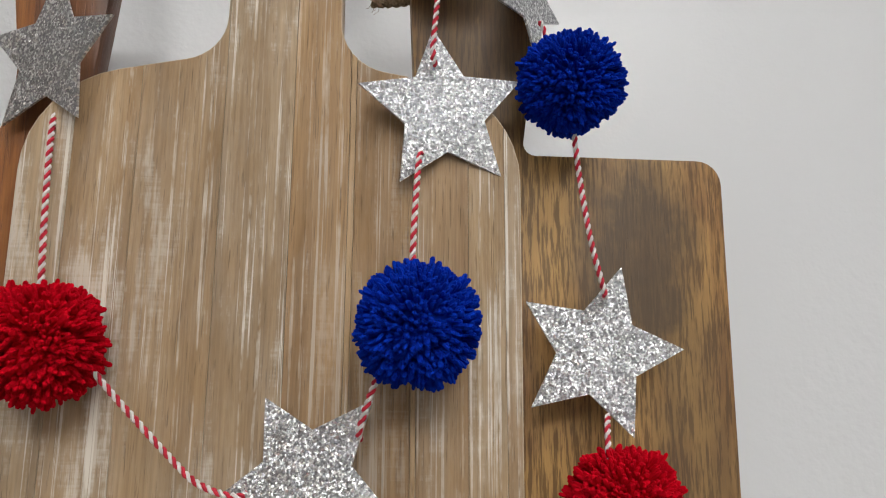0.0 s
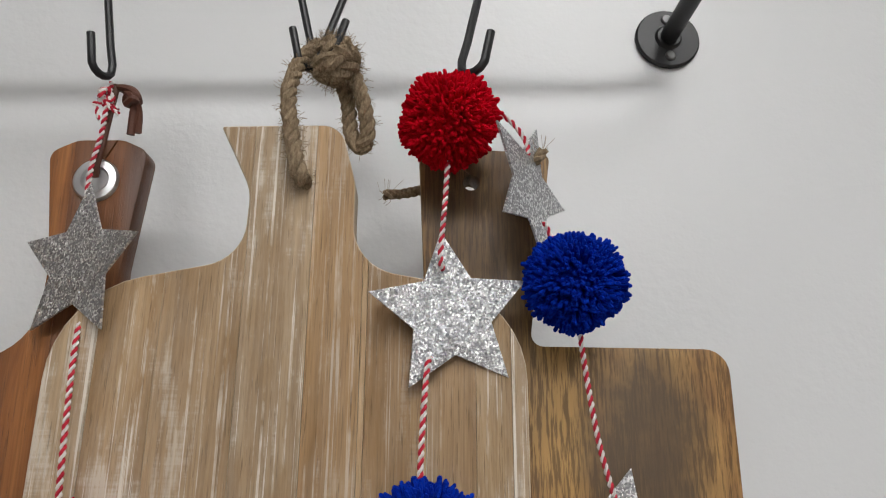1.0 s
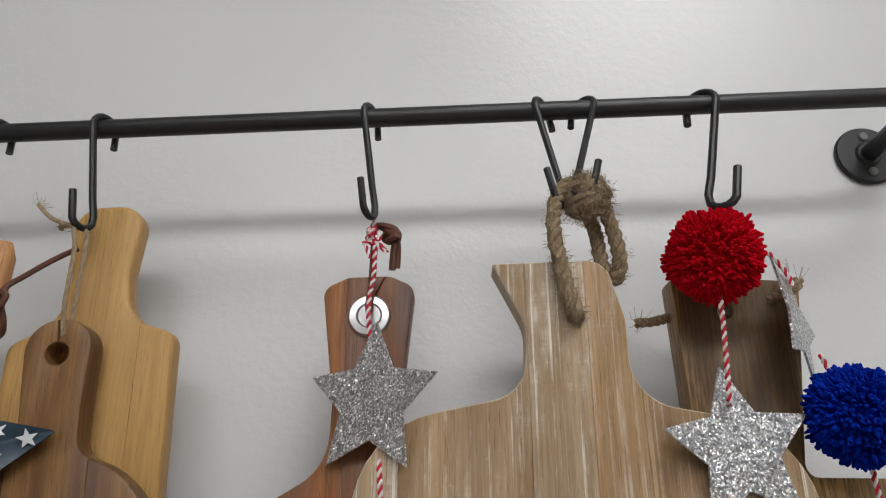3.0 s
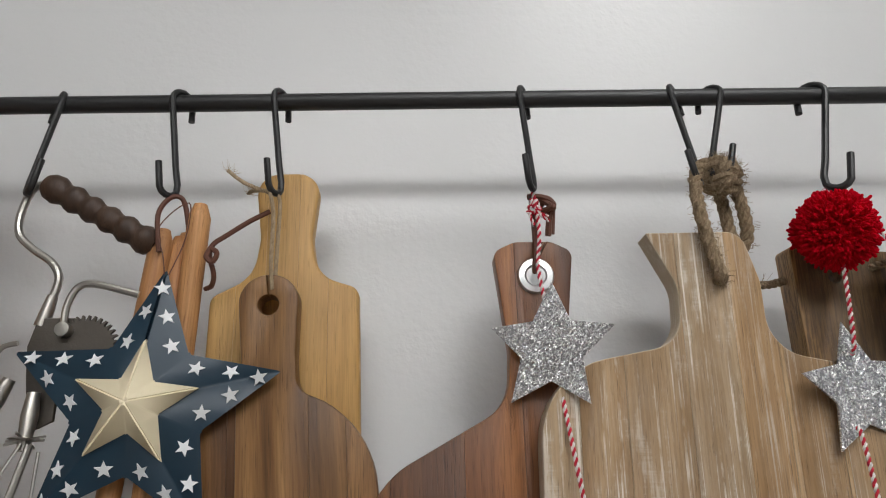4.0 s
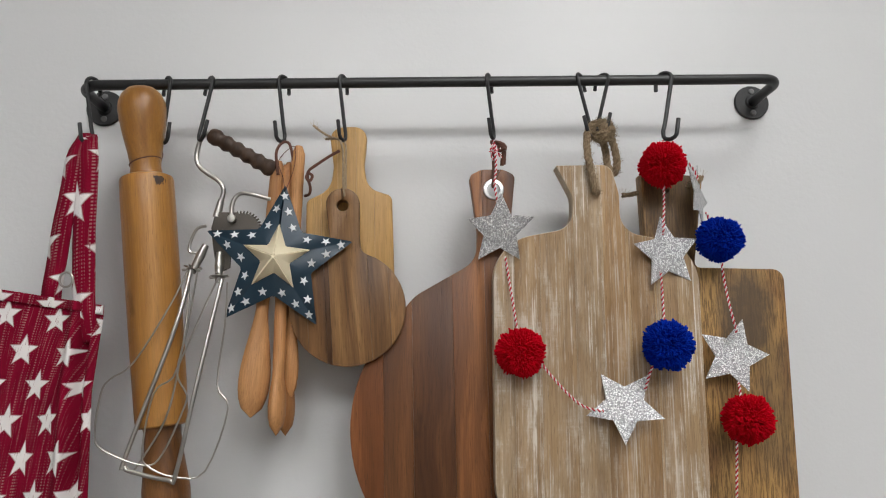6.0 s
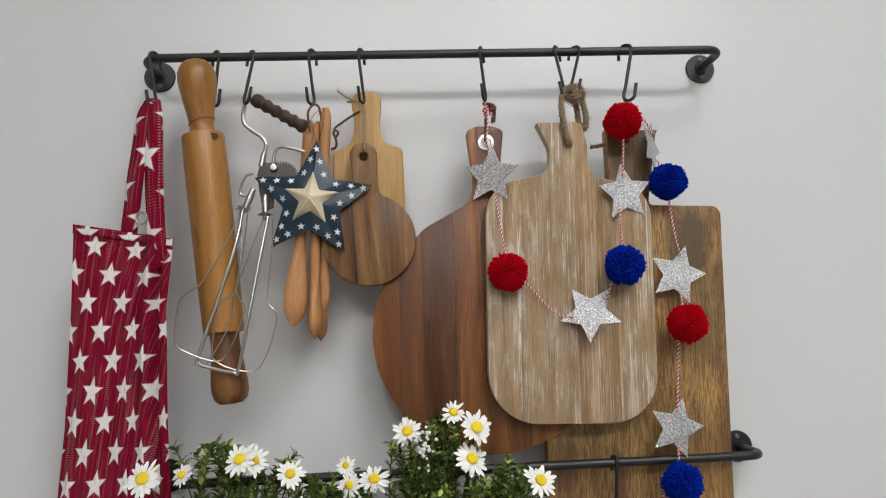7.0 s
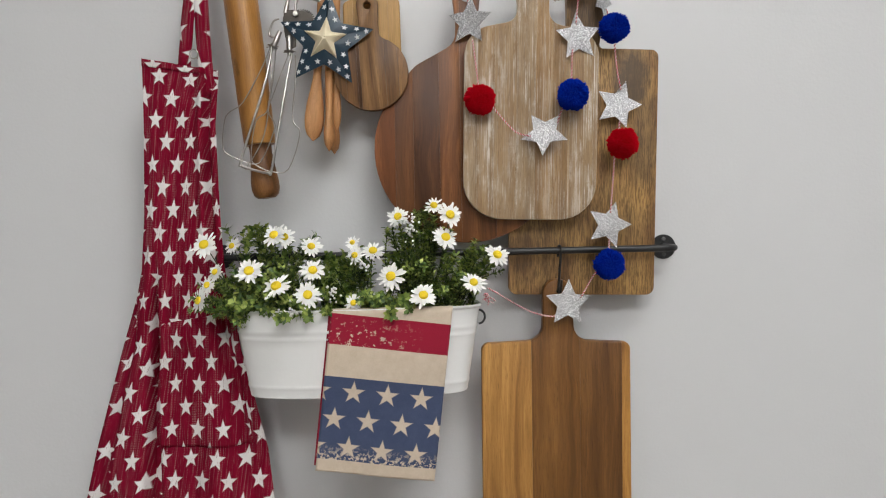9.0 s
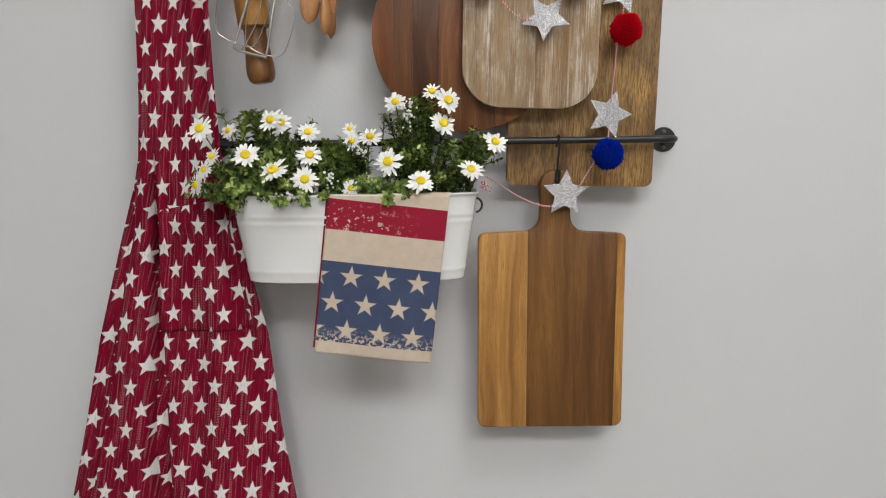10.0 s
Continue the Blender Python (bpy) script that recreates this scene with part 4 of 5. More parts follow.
    thin_a = [(-0.2580, -0.080, 1.4165), (-0.2690, -0.098, 1.3776), (-0.2970, -0.108, 1.3240), (-0.3180, -0.108, 1.3090), (-0.3265, -0.106, 1.2960), (-0.3310, -0.104, 1.2600), (-0.3240, -0.102, 1.2450),
              (-0.2869, -0.100, 1.2295), (-0.2706, -0.098, 1.2393), (-0.2530, -0.094, 1.2824), (-0.2527, -0.092, 1.2939), (-0.2625, -0.09, 1.3146), (-0.2551, -0.085, 1.3587), (-0.2498, -0.078, 1.4161)]
    part("whisk_loop", tube(bmesh.new(), curve_points(loc(thin_a), 4), 0.0009, 7), STEEL, root)
    thin_b = [(-0.2290, -0.080, 1.4055), (-0.2384, -0.09, 1.3766), (-0.2588, -0.1, 1.319), (-0.2650, -0.1, 1.3071), (-0.2800, -0.102, 1.294), (-0.2881, -0.102, 1.2445), (-0.2840, -0.1, 1.2294),
              (-0.2606, -0.096, 1.2179), (-0.2340, -0.088, 1.2212), (-0.2150, -0.084, 1.2779), (-0.2264, -0.082, 1.3011), (-0.2207, -0.08, 1.3606), (-0.2201, -0.078, 1.4014)]
    part("whisk_loop", tube(bmesh.new(), curve_points(loc(thin_b), 4), 0.0009, 7), STEEL, root)
    root.location += Vector((0.002, -0.011, -0.002))


# ---- wooden spoons ----
def spoon(x, y, ztop, length, lean, bowl_w, bowl_l, face, tint, pitch=0.0):
    root = thing("wooden_spoon", pose(x, y, ztop, pitch, lean, face), "pale beech wooden spoon hanging by its handle", "wooden spoon", "spoons tied in a bundle")
    prof_n = 30
    bm = bmesh.new()
    rings = []
    for k in range(prof_n + 1):
        t = k / prof_n
        z = -length * t
        into = (length * t - (length - bowl_l)) / bowl_l
        w = d = 0.0072 - 0.0012 * t
        if into > -0.25:
            s = max(0.0, min(1.0, (into + 0.25) / 1.25))
            w = w * (1 - s) + bowl_w * math.sin(math.pi * min(1, s ** 1.75)) ** 0.5 * s ** 0.25 if s < 1 else 0.0004
            d = max(0.0004, w * (0.62 - 0.1 * s)) if s > 0.3 else max(d * 0.9, 0.004)
        if k == 0:
            w = d = 0.004
        rings.append([bm.verts.new((w * math.cos(a), d * math.sin(a), z)) for a in (2 * math.pi * j / 16 for j in range(16))])
    for p, q in zip(rings, rings[1:]):
        for j in range(16):
            bm.faces.new((p[j], p[(j + 1) % 16], q[(j + 1) % 16], q[j]))
    bm.faces.new(rings[0])
    bm.faces.new(rings[-1])
    part("spoon", bm, SPOONWOOD, root, tint=tint)


# ---- tin star ----
def tin_star():
    root = thing("tin_star", pose(-0.1695, -0.085, 1.4225, 0, 5.5, 0), "navy tin star with cream centre star and small white stars", "tin star")
    R, k, rise = 0.0785, 0.47, 0.0165

    def ridge(bm, radius, inner, high, y0):
        rim = [bm.verts.new((p.x, y0, p.y)) for p in star_outline(radius, inner)]
        tip = bm.verts.new((0, y0 - high, 0))
        for i in range(10):
            bm.faces.new((rim[i], rim[(i + 1) % 10], tip))
        return rim
    bm = bmesh.new()
    rim = ridge(bm, R, k, rise, 0.0)
    back = [bm.verts.new((v.co.x * 0.97, 0.003, v.co.z * 0.97)) for v in rim]
    for i in range(10):
        bm.faces.new((rim[i], rim[(i + 1) % 10], back[(i + 1) % 10], back[i]))
    bm.faces.new(back)
    bmesh.ops.bevel(bm, geom=[e for e in bm.edges if any(v.co.length < 0.03 for v in e.verts)], offset=0.0011, segments=2, affect="EDGES")
    part("star_body", bm, NAVY, root, sharp=0.9)
    bm = bmesh.new()
    rim = ridge(bm, 0.0352, 0.43, 0.0125, -0.0105)
    foot = [bm.verts.new((v.co.x, -0.004, v.co.z)) for v in rim]
    for i in range(10):
        bm.faces.new((rim[i], foot[i], foot[(i + 1) % 10], rim[(i + 1) % 10]))
    bmesh.ops.bevel(bm, geom=[e for e in bm.edges if any(v.co.length < 0.024 and v.co.y < -0.02 for v in e.verts)], offset=0.0008, segments=2, affect="EDGES")
    part("centre_star", bm, CREAM, root, "raised cream centre star", sharp=0.9)
    flat = slab(star_outline(0.0050, 0.42), 0.0006, 0.0)
    me = bpy.data.meshes.new("painted_star")
    flat.to_mesh(me)
    flat.free()
    me.materials.append(STARWHITE)
    rim2 = star_outline(R, k)
    rng = random.Random(8)
    for arm in range(5):
        tip = rim2[arm * 2]
        u = tip.normalized()
        for reach, off in ((0.84, 0.01), (0.66, -0.07), (0.63, 0.085), (0.43, -0.15), (0.42, 0.16)):
            across = Vector((u.y, -u.x))
            p = u * R * reach + across * R * off
            inner = rim2[(arm * 2 + (1 if off > 0 else -1)) % 10]
            a3, b3, c3 = Vector((tip.x, 0, tip.y)), Vector((inner.x, 0, inner.y)), Vector((0, -rise, 0))
            n = (b3 - a3).cross(c3 - a3).normalized()
            n = -n if n.y > 0 else n
            y = -(n.x * (p.x - a3.x) + n.z * (p.y - a3.z)) / n.y
            q = Vector((0, -1, 0)).rotation_difference(n).to_matrix().to_4x4()
            ob = new("painted_star", me)
            ob.parent = root
            ob.matrix_basis = Matrix.Translation(Vector((p.x, y, p.y)) + n * 0.0004) @ q @ pose(0, 0, 0, 0, rng.uniform(-30, 30), 0)
    part("hang_wire", tube(bmesh.new(), curve_points([(0.0, 0.001, 0.071), (-0.003, -0.001, 0.085), (-0.010, 0.002, 0.105), (0.004, 0.004, 0.122), (0.006, 0.004, 0.10), (0.001, 0.002, 0.075)], 6), 0.0004, 5), LEATHER, root)


rolling_pin()
egg_beater()
spoon(-0.1735, -0.064, 1.5325, 0.268, 5.3, 0.0155, 0.085, 25, (1.0, 1.0, 1.0))
spoon(-0.1515, -0.066, 1.5485, 0.272, 3.9, 0.0150, 0.080, -40, (0.98, 0.93, 0.88))
spoon(-0.163, -0.052, 1.5340, 0.288, 0.9, 0.013, 0.060, 70, (0.9, 0.84, 0.78))
spoon(-0.1655, -0.056, 1.5300, 0.283, 4.9, 0.014, 0.060, 80, (0.94, 0.88, 0.82))
tin_star()


# ---- garland ----
def pom_mesh(name, mat, seed, radius):
    """A ball of short cut yarn ends."""
    rng = random.Random(seed)
    bm = bmesh.new()
    bmesh.ops.create_icosphere(bm, subdivisions=2, radius=radius * 0.80)
    n = 1700
    for i in range(n):
        z = 1 - 2 * (i + 0.5) / n
        a = i * 2.39996 + rng.uniform(-0.25, 0.25)
        s = math.sqrt(1 - z * z)
        d = Vector((s * math.cos(a), s * math.sin(a), z))
        d = (d + Vector((rng.gauss(0, 0.07), rng.gauss(0, 0.07), rng.gauss(0, 0.07)))).normalized()
        reach = radius * (0.97 + rng.gauss(0, 0.022) + 0.05 * math.sin(3 * a + z * 4))
        w = rng.uniform(0.00085, 0.00125)
        e = Vector((rng.gauss(0, 1), rng.gauss(0, 1), rng.gauss(0, 1))) * 0.0009
        tube(bm, [d * radius * 0.7, d * (reach - 0.003) + e * 0.5, d * (reach - 0.0008) + e, d * reach + e], [w * 0.7, w, w * 0.95, w * 0.45], 5)
    return bm


def garland():
    root = thing("garland", pose(0.255, -0.062, 1.555), "red and white twine garland with yarn pom-poms and silver stars", "garland")
    inv = root.matrix_world.inverted()
    poms = [((0.2335, -0.0950, 1.5139), RED_YARN, 0.0243, 0), ((0.2898, -0.0890, 1.4336), BLUE_YARN, 0.0237, 1), ((0.2168, -0.1130, 1.3243), BLUE_YARN, 0.0246, 2),
            ((0.0724, -0.1020, 1.3218), RED_YARN, 0.0243, 3), ((0.3001, -0.0920, 1.2500), RED_YARN, 0.0246, 4), ((0.2722, -0.1030, 1.0576), BLUE_YARN, 0.0240, 5)]
    for c, mat, r, seed in poms:
        bm = pom_mesh("pom_pom", mat, seed + 11, r)
        bmesh.ops.transform(bm, matrix=Matrix.Translation(inv @ Vector(c)) @ pose(0, 0, 0, seed * 50, seed * 35, seed * 20), verts=bm.verts)
        part("pom_pom", bm, mat, root, "fluffy red yarn pom-pom" if mat is RED_YARN else "fluffy royal blue yarn pom-pom")
    # centre, spin, turn about z, tilt
    stars = [((0.2727, -0.0856, 1.4825), 20, 53, 0), ((0.0593, -0.0850, 1.4494), 5, -28, 0), ((0.2315, -0.0910, 1.4203), -5, 11, 0), ((0.1728, -0.1020, 1.2677), 184, -12, -18), ((0.2977, -0.0780, 1.3133), 18, 1, 0),
             ((0.2783, -0.0820, 1.1203), 18, 8, 0), ((0.2090, -0.0850, 0.9953), 3, 4, 0)]
    for i, (c, spin, turn, tilt) in enumerate(stars):
        bm = slab(star_outline(0.0388, 0.49, spin), 0.0011, 0.0)
        rng = random.Random(i)
        for v in bm.verts:
            v.co.y += 0.0012 * math.sin(v.co.x * 60 + i) + 0.0008 * math.sin(v.co.z * 70 + 2 * i)
        bmesh.ops.triangulate(bm, faces=[f for f in bm.faces if len(f.verts) > 4])
        ob = part("silver_star", bm, FOIL, root, "silver glitter card star")
        ob.matrix_basis = Matrix.Translation(inv @ Vector(c)) @ pose(0, 0, 0, tilt, 0, turn)
    runs = [
        [(0.0586, -0.0688, 1.5521), (0.0595, -0.0731, 1.5385), (0.0593, -0.0754, 1.5183), (0.0569, -0.0767, 1.5005), (0.0586, -0.0809, 1.4775), (0.0588, -0.0770, 1.4737)],
        [(0.0647, -0.0769, 1.4270), (0.0637, -0.0849, 1.4207), (0.0665, -0.0931, 1.3856), (0.0705, -0.1001, 1.3420)],
        [(0.0890, -0.1020, 1.3151), (0.1017, -0.0986, 1.2990), (0.1202, -0.0967, 1.2782), (0.1327, -0.1005, 1.2677), (0.1469, -0.1059, 1.2632), (0.1512, -0.0999, 1.2632)],
        [(0.1944, -0.0999, 1.2817), (0.1939, -0.1059, 1.2852), (0.1989, -0.1079, 1.2998), (0.2057, -0.1120, 1.3148)],
        [(0.2147, -0.1120, 1.3360), (0.2169, -0.1080, 1.3677), (0.2198, -0.1009, 1.3950), (0.2217, -0.0949, 1.3989)],
        [(0.2283, -0.0938, 1.4401), (0.2270, -0.0997, 1.4440), (0.2300, -0.0991, 1.4713), (0.2328, -0.0970, 1.4980)],
        [(0.2500, -0.0900, 1.5239), (0.2644, -0.0872, 1.5178), (0.2714, -0.0883, 1.5056), (0.2720, -0.0904, 1.4982)],
        [(0.2770, -0.0915, 1.4626), (0.2795, -0.0903, 1.4566), (0.2840, -0.0890, 1.4448)],
        [(0.2896, -0.0891, 1.4166), (0.2917, -0.0860, 1.3927), (0.2943, -0.0883, 1.3612), (0.2991, -0.0862, 1.3397), (0.3011, -0.0802, 1.3373)],
        [(0.2984, -0.0814, 1.2862), (0.2957, -0.0886, 1.2810), (0.2932, -0.0947, 1.2666)],
        [(0.2863, -0.0918, 1.2318), (0.2841, -0.0868, 1.1884), (0.2804, -0.0851, 1.1444), (0.2815, -0.0810, 1.1394)],
        [(0.2788, -0.0812, 1.0964), (0.2767, -0.0873, 1.0928), (0.2723, -0.0990, 1.0756)],
        [(0.2583, -0.1030, 1.0567), (0.2479, -0.0931, 1.0382), (0.2360, -0.0888, 1.0164), (0.2308, -0.0869, 1.0071), (0.2298, -0.0830, 1.0040)],
        [(0.1889, -0.0830, 0.9771), (0.1822, -0.0890, 0.9750), (0.1559, -0.0919, 0.9806), (0.1247, -0.1057, 0.9964), (0.0982, -0.1174, 1.0133), (0.0760, -0.1273, 1.0269)],
        [(0.2359, -0.0881, 1.5361), (0.2426, -0.0782, 1.5455), (0.2462, -0.0742, 1.5483), (0.2482, -0.0782, 1.5446), (0.2501, -0.0900, 1.5255)],
    ]
    for run in runs:
        both = [bmesh.new(), bmesh.new()]
        twist(both, curve_points([inv @ Vector(q) for q in run], 5), 0.00135, 2, 0.0054, 5)
        red = part("twine", both[0], TWINE_RED, root, "red strand of the twine")
        part("white_strand", both[1], TWINE_WHITE, red, "white strand of the twine")
    for j, c in enumerate((inv @ Vector((0.0580, -0.0725, 1.5415)), inv @ Vector((0.0736, -0.130, 1.0145)))):
        rng = random.Random(9 + j)
        both = [bmesh.new(), bmesh.new()]
        for k in range(3):
            ax = Euler((rng.uniform(0, 3), rng.uniform(0, 3), rng.uniform(0, 3)))
            ring = []
            for s in range(15):
                a = 2 * math.pi * s / 14
                q = Vector((0.0042 * math.cos(a), 0.003 * math.sin(a), 0.002 * math.sin(2 * a)))
                q.rotate(ax)
                ring.append(c + q)
            twist(both, ring, 0.0013, 2, 0.0054, 5)
        for k in range(4):
            twist(both, [c, c + Vector((rng.uniform(-0.006, 0.01), -0.002, -0.003 - 0.001 * k)), c + Vector((rng.uniform(-0.006, 0.014), -0.002, -0.005 - 0.003 * k))], 0.0011, 2, 0.0054, 5)
        red = part("twine_knot", both[0], TWINE_RED, root)
        part("white_strand", both[1], TWINE_WHITE, red)


garland()


# ---- apron ----
def lerp_table(table, x):
    for (a, *va), (b, *vb) in zip(table, table[1:]):
        if (a - x) * (b - x) <= 0:
            t = (x - a) / (b - a)
            return [p + (q - p) * t for p, q in zip(va, vb)]
    return list(table[0][1:]) if abs(x - table[0][0]) < abs(x - table[-1][0]) else list(table[-1][1:])


def sheet(name, rows, cols, place, mat, parent, label="", thick=0.0012):
    """A cloth: place(s, t) gives its point and its own metres at s across and t down."""
    bm = bmesh.new()
    uv = bm.loops.layers.uv.new("UVMap")
    grid = [[place(i / cols, j / rows) for i in range(cols + 1)] for j in range(rows + 1)]
    vs = [[bm.verts.new(p[0]) for p in row] for row in grid]
    for j in range(rows):
        for i in range(cols):
            f = bm.faces.new((vs[j][i], vs[j + 1][i], vs[j + 1][i + 1], vs[j][i + 1]))
            for lp, (a, b) in zip(f.loops, ((j, i), (j + 1, i), (j + 1, i + 1), (j, i + 1))):
                lp[uv].uv = grid[a][b][1]
    ob = part(name, bm, mat, parent, label, sharp=3)
    mod = ob.modifiers.new("thickness", "SOLIDIFY")
    mod.thickness, mod.offset = thick, 0
    return ob


def apron():
    root = thing("apron", pose(-0.372, -0.062, 1.556), "dark red cotton apron printed with white stars, hanging in folds", "apron")
    inv = root.matrix_world.inverted()
    edge = [(1.392, -0.468, -0.347), (1.30, -0.468, -0.354), (1.157, -0.4715, -0.350), (1.07, -0.478, -0.345), (0.98, -0.488, -0.330), (0.935, -0.494, -0.320),
            (0.867, -0.510, -0.306), (0.77, -0.530, -0.283), (0.62, -0.560, -0.268), (0.49, -0.592, -0.248), (0.36, -0.62, -0.235)]

    def front(s, t):
        z = 1.404 - t * 1.042
        a, b = lerp_table(edge, z)
        x = a + (b - a) * s
        spread = 0.06 + 0.55 * t
        y = -0.066 - 0.024 * t
        fold = math.sin(s * 12.5 + 1.0 + t * 2.2 + 0.5 * math.sin(t * 5))
        y += spread * (0.017 * (abs(fold) ** 0.7 * math.copysign(1, fold)) + 0.006 * math.sin(s * 29 + t * 6) + 0.004 * math.sin(s * 9 - t * 14))
        y += 0.012 * math.exp(-((s - 0.88) / 0.03) ** 2) * (1 - 0.6 * t)
        y -= 0.009 * math.exp(-((s - 0.80) / 0.05) ** 2) * (1 - 0.5 * t)
        crease = 0.16 + 0.32 * max(0.0, t - 0.30)
        y += 0.046 * math.exp(-((s - crease) / 0.035) ** 2) * min(1.0, max(0.0, (t - 0.28) * 5))
        waist = t - 0.40 - 0.05 * s
        y -= 0.006 * math.exp(-(waist / 0.018) ** 2) * (s > 0.1)
        y += 0.004 * math.sin(t * 60 + s * 9) * math.exp(-((t - 0.42) / 0.07) ** 2)
        dz = 0.022 * s * max(0, 1 - t * 8) if s > 0.0 else 0.0
        wide = 0.135 + 0.30 * t
        return inv @ Vector((x, y, z - dz)), (s * wide + 0.02 * math.sin(t * 3), t * 1.03)
    sheet("front_panel", 130, 70, front, APRON, root)

    def pocket(s, t):
        """Patch pocket that lies on the skirt and gapes a little along its top edge."""
        ts = 0.392 + 0.016 * (1 - s) + t * (0.204 - 0.012 * (1 - s))
        p, (u, v) = front(0.25 + 0.66 * s + 0.02 * math.sin(t * 3), ts)
        gape = 0.0045 + 0.009 * (1 - t) ** 3 * math.sin(s * math.pi) + 0.0025 * math.sin(s * 8) * (1 - t)
        edge_in = min(1.0, min(s, 1 - s, 1 - t) * 14)
        return p + Vector((0, -gape * (0.55 + 0.45 * edge_in), 0)), (u + 0.0155, v + 0.012)
    sheet("pocket", 40, 50, pocket, APRON, root, "patch pocket sewn on the skirt")

    def hem(s, t):
        p, (u, v) = front(s, t * 0.011)
        return p + Vector((0, -0.0021, 0)), (u + 0.013, v + 0.015)
    sheet("hem", 4, 50, hem, APRON, root)

    back_edge = [(1.14, -0.470, -0.40), (1.02, -0.4975, -0.40), (0.935, -0.523, -0.40), (0.77, -0.5675, -0.42), (0.62, -0.602, -0.44), (0.49, -0.634, -0.45), (0.36, -0.66, -0.46)]

    def back(s, t):
        z = 1.14 - t * 0.78
        a, b = lerp_table(back_edge, z)
        x = a + (b - a) * s
        y = -0.050 - 0.012 * t + 0.006 * math.sin(s * 11 + t * 4) + 0.004 * math.sin(s * 23 + t * 9)
        return inv @ Vector((x, y, z)), (0.3 + s * (0.07 + 0.13 * t) + 0.02 * t, 0.013 + t * 0.78)
    sheet("back_panel", 90, 30, back, APRON, root)

    def strap(name, pts, width, u0):
        path = curve_points([inv @ Vector(q) for q in pts], 8)

        def place(s, t):
            i = min(int(t * (len(path) - 1)), len(path) - 2)
            q = path[i].lerp(path[i + 1], t * (len(path) - 1) - i)
            w = width * (0.62 + 0.38 * min(1, t * 3.5))
            return q + Vector(((s - 0.5) * w, -0.003 * math.cos((s - 0.5) * 5) + 0.001 * math.sin(t * 20), (s - 0.5) * 0.004)), (u0 + s * width, t * 0.21)
        sheet(name, 40, 8, place, APRON, root)
    strap("neck_strap", [(-0.3760, -0.071, 1.562), (-0.3815, -0.072, 1.540), (-0.3900, -0.070, 1.480), (-0.3985, -0.066, 1.42), (-0.4050, -0.058, 1.372)], 0.0205, 0.010)
    strap("neck_strap", [(-0.3725, -0.066, 1.562), (-0.3705, -0.072, 1.545), (-0.3690, -0.072, 1.475), (-0.3665, -0.072, 1.40), (-0.3640, -0.062, 1.345)], 0.0225, 0.090)
    ring = [inv @ Vector((-0.3835 + 0.0065 * math.cos(a), -0.071, 1.4085 + 0.0075 * math.sin(a))) for a in (2 * math.pi * k / 20 for k in range(20))]
    part("ring", tube(bmesh.new(), ring, 0.0012, 8, True), STEEL, root, "small metal strap ring")
    root.location += Vector((0.002, -0.006, -0.001))


apron()


# ---- planter ----
POT_X, POT_Y, POT_Z = -0.1265, -0.118, 0.8685


def planter():
    root = thing("planter", pose(POT_X, POT_Y, POT_Z), "oval white enamelled metal planter hanging from the lower rail", "planter")
    H = 0.1335

    def ring(half_w, half_d, z, n=72):
        e = 0.62
        out = []
        for k in range(n):
            a = 2 * math.pi * k / n
            c, s = math.cos(a), math.sin(a)
            out.append((half_w * math.copysign(abs(c) ** e, c), half_d * math.copysign(abs(s) ** (e + 0.2), s), z))
        return out

    def shape(z):
        t = z / H
        return 0.168 + 0.0220 * t, 0.046 + 0.009 * t
    levels = [(0.0, -0.003), (0.0015, 0.0)]
    for z in (0.012, 0.0145, 0.017, 0.0195, 0.022, 0.05, 0.075, 0.086, 0.088, 0.0905, 0.093, 0.0955, 0.099, 0.1015, 0.104, 0.107, 0.125):
        bead = 0.0011 if z in (0.017, 0.0905, 0.1015) else 0.0006 if z in (0.0145, 0.0195, 0.088, 0.093, 0.099, 0.104) else 0.0
        levels.append((z, bead))
    levels += [(0.129, 0.0004), (0.1305, 0.0022), (0.1325, 0.0030), (0.1345, 0.0022), (0.135, 0.0006), (0.134, -0.0012), (0.128, -0.0014), (0.10, -0.0016)]
    bm = bmesh.new()
    rings = []
    for z, grow in levels:
        w, d = shape(z)
        rings.append([bm.verts.new(p) for p in ring(w + grow, d + grow, z)])
    for p, q in zip(rings, rings[1:]):
        for j in range(72):
            bm.faces.new((p[j], p[(j + 1) % 72], q[(j + 1) % 72], q[j]))
    bm.faces.new(rings[0])
    part("tub", bm, TUB, root)
    w, d = shape(0.11)
    bm = bmesh.new()
    bm.faces.new([bm.verts.new(p) for p in ring(w - 0.002, d - 0.002, 0.108)])
    part("filling", bm, SOIL_AND_SHADE, root, "dark mossy filling")
    for x in (-0.11, 0.11):
        strap = [(x, 0.052, 0.128), (x, 0.058, 0.145), (x, 0.056, 0.21), (x, 0.053, 0.2185), (x, 0.048, 0.212)]
        part("bracket", tube(bmesh.new(), curve_points(strap, 5), 0.0022, 8), BLACK, root, "black wire hanger")
    loop = [(0.188 + 0.010 * math.sin(t), 0.0, 0.124 - 0.011 + 0.011 * math.cos(t)) for t in (math.pi * k / 10 for k in range(11))]
    part("handle", tube(bmesh.new(), loop, 0.0018, 8), BLACK, root, "small black end handle")


planter()


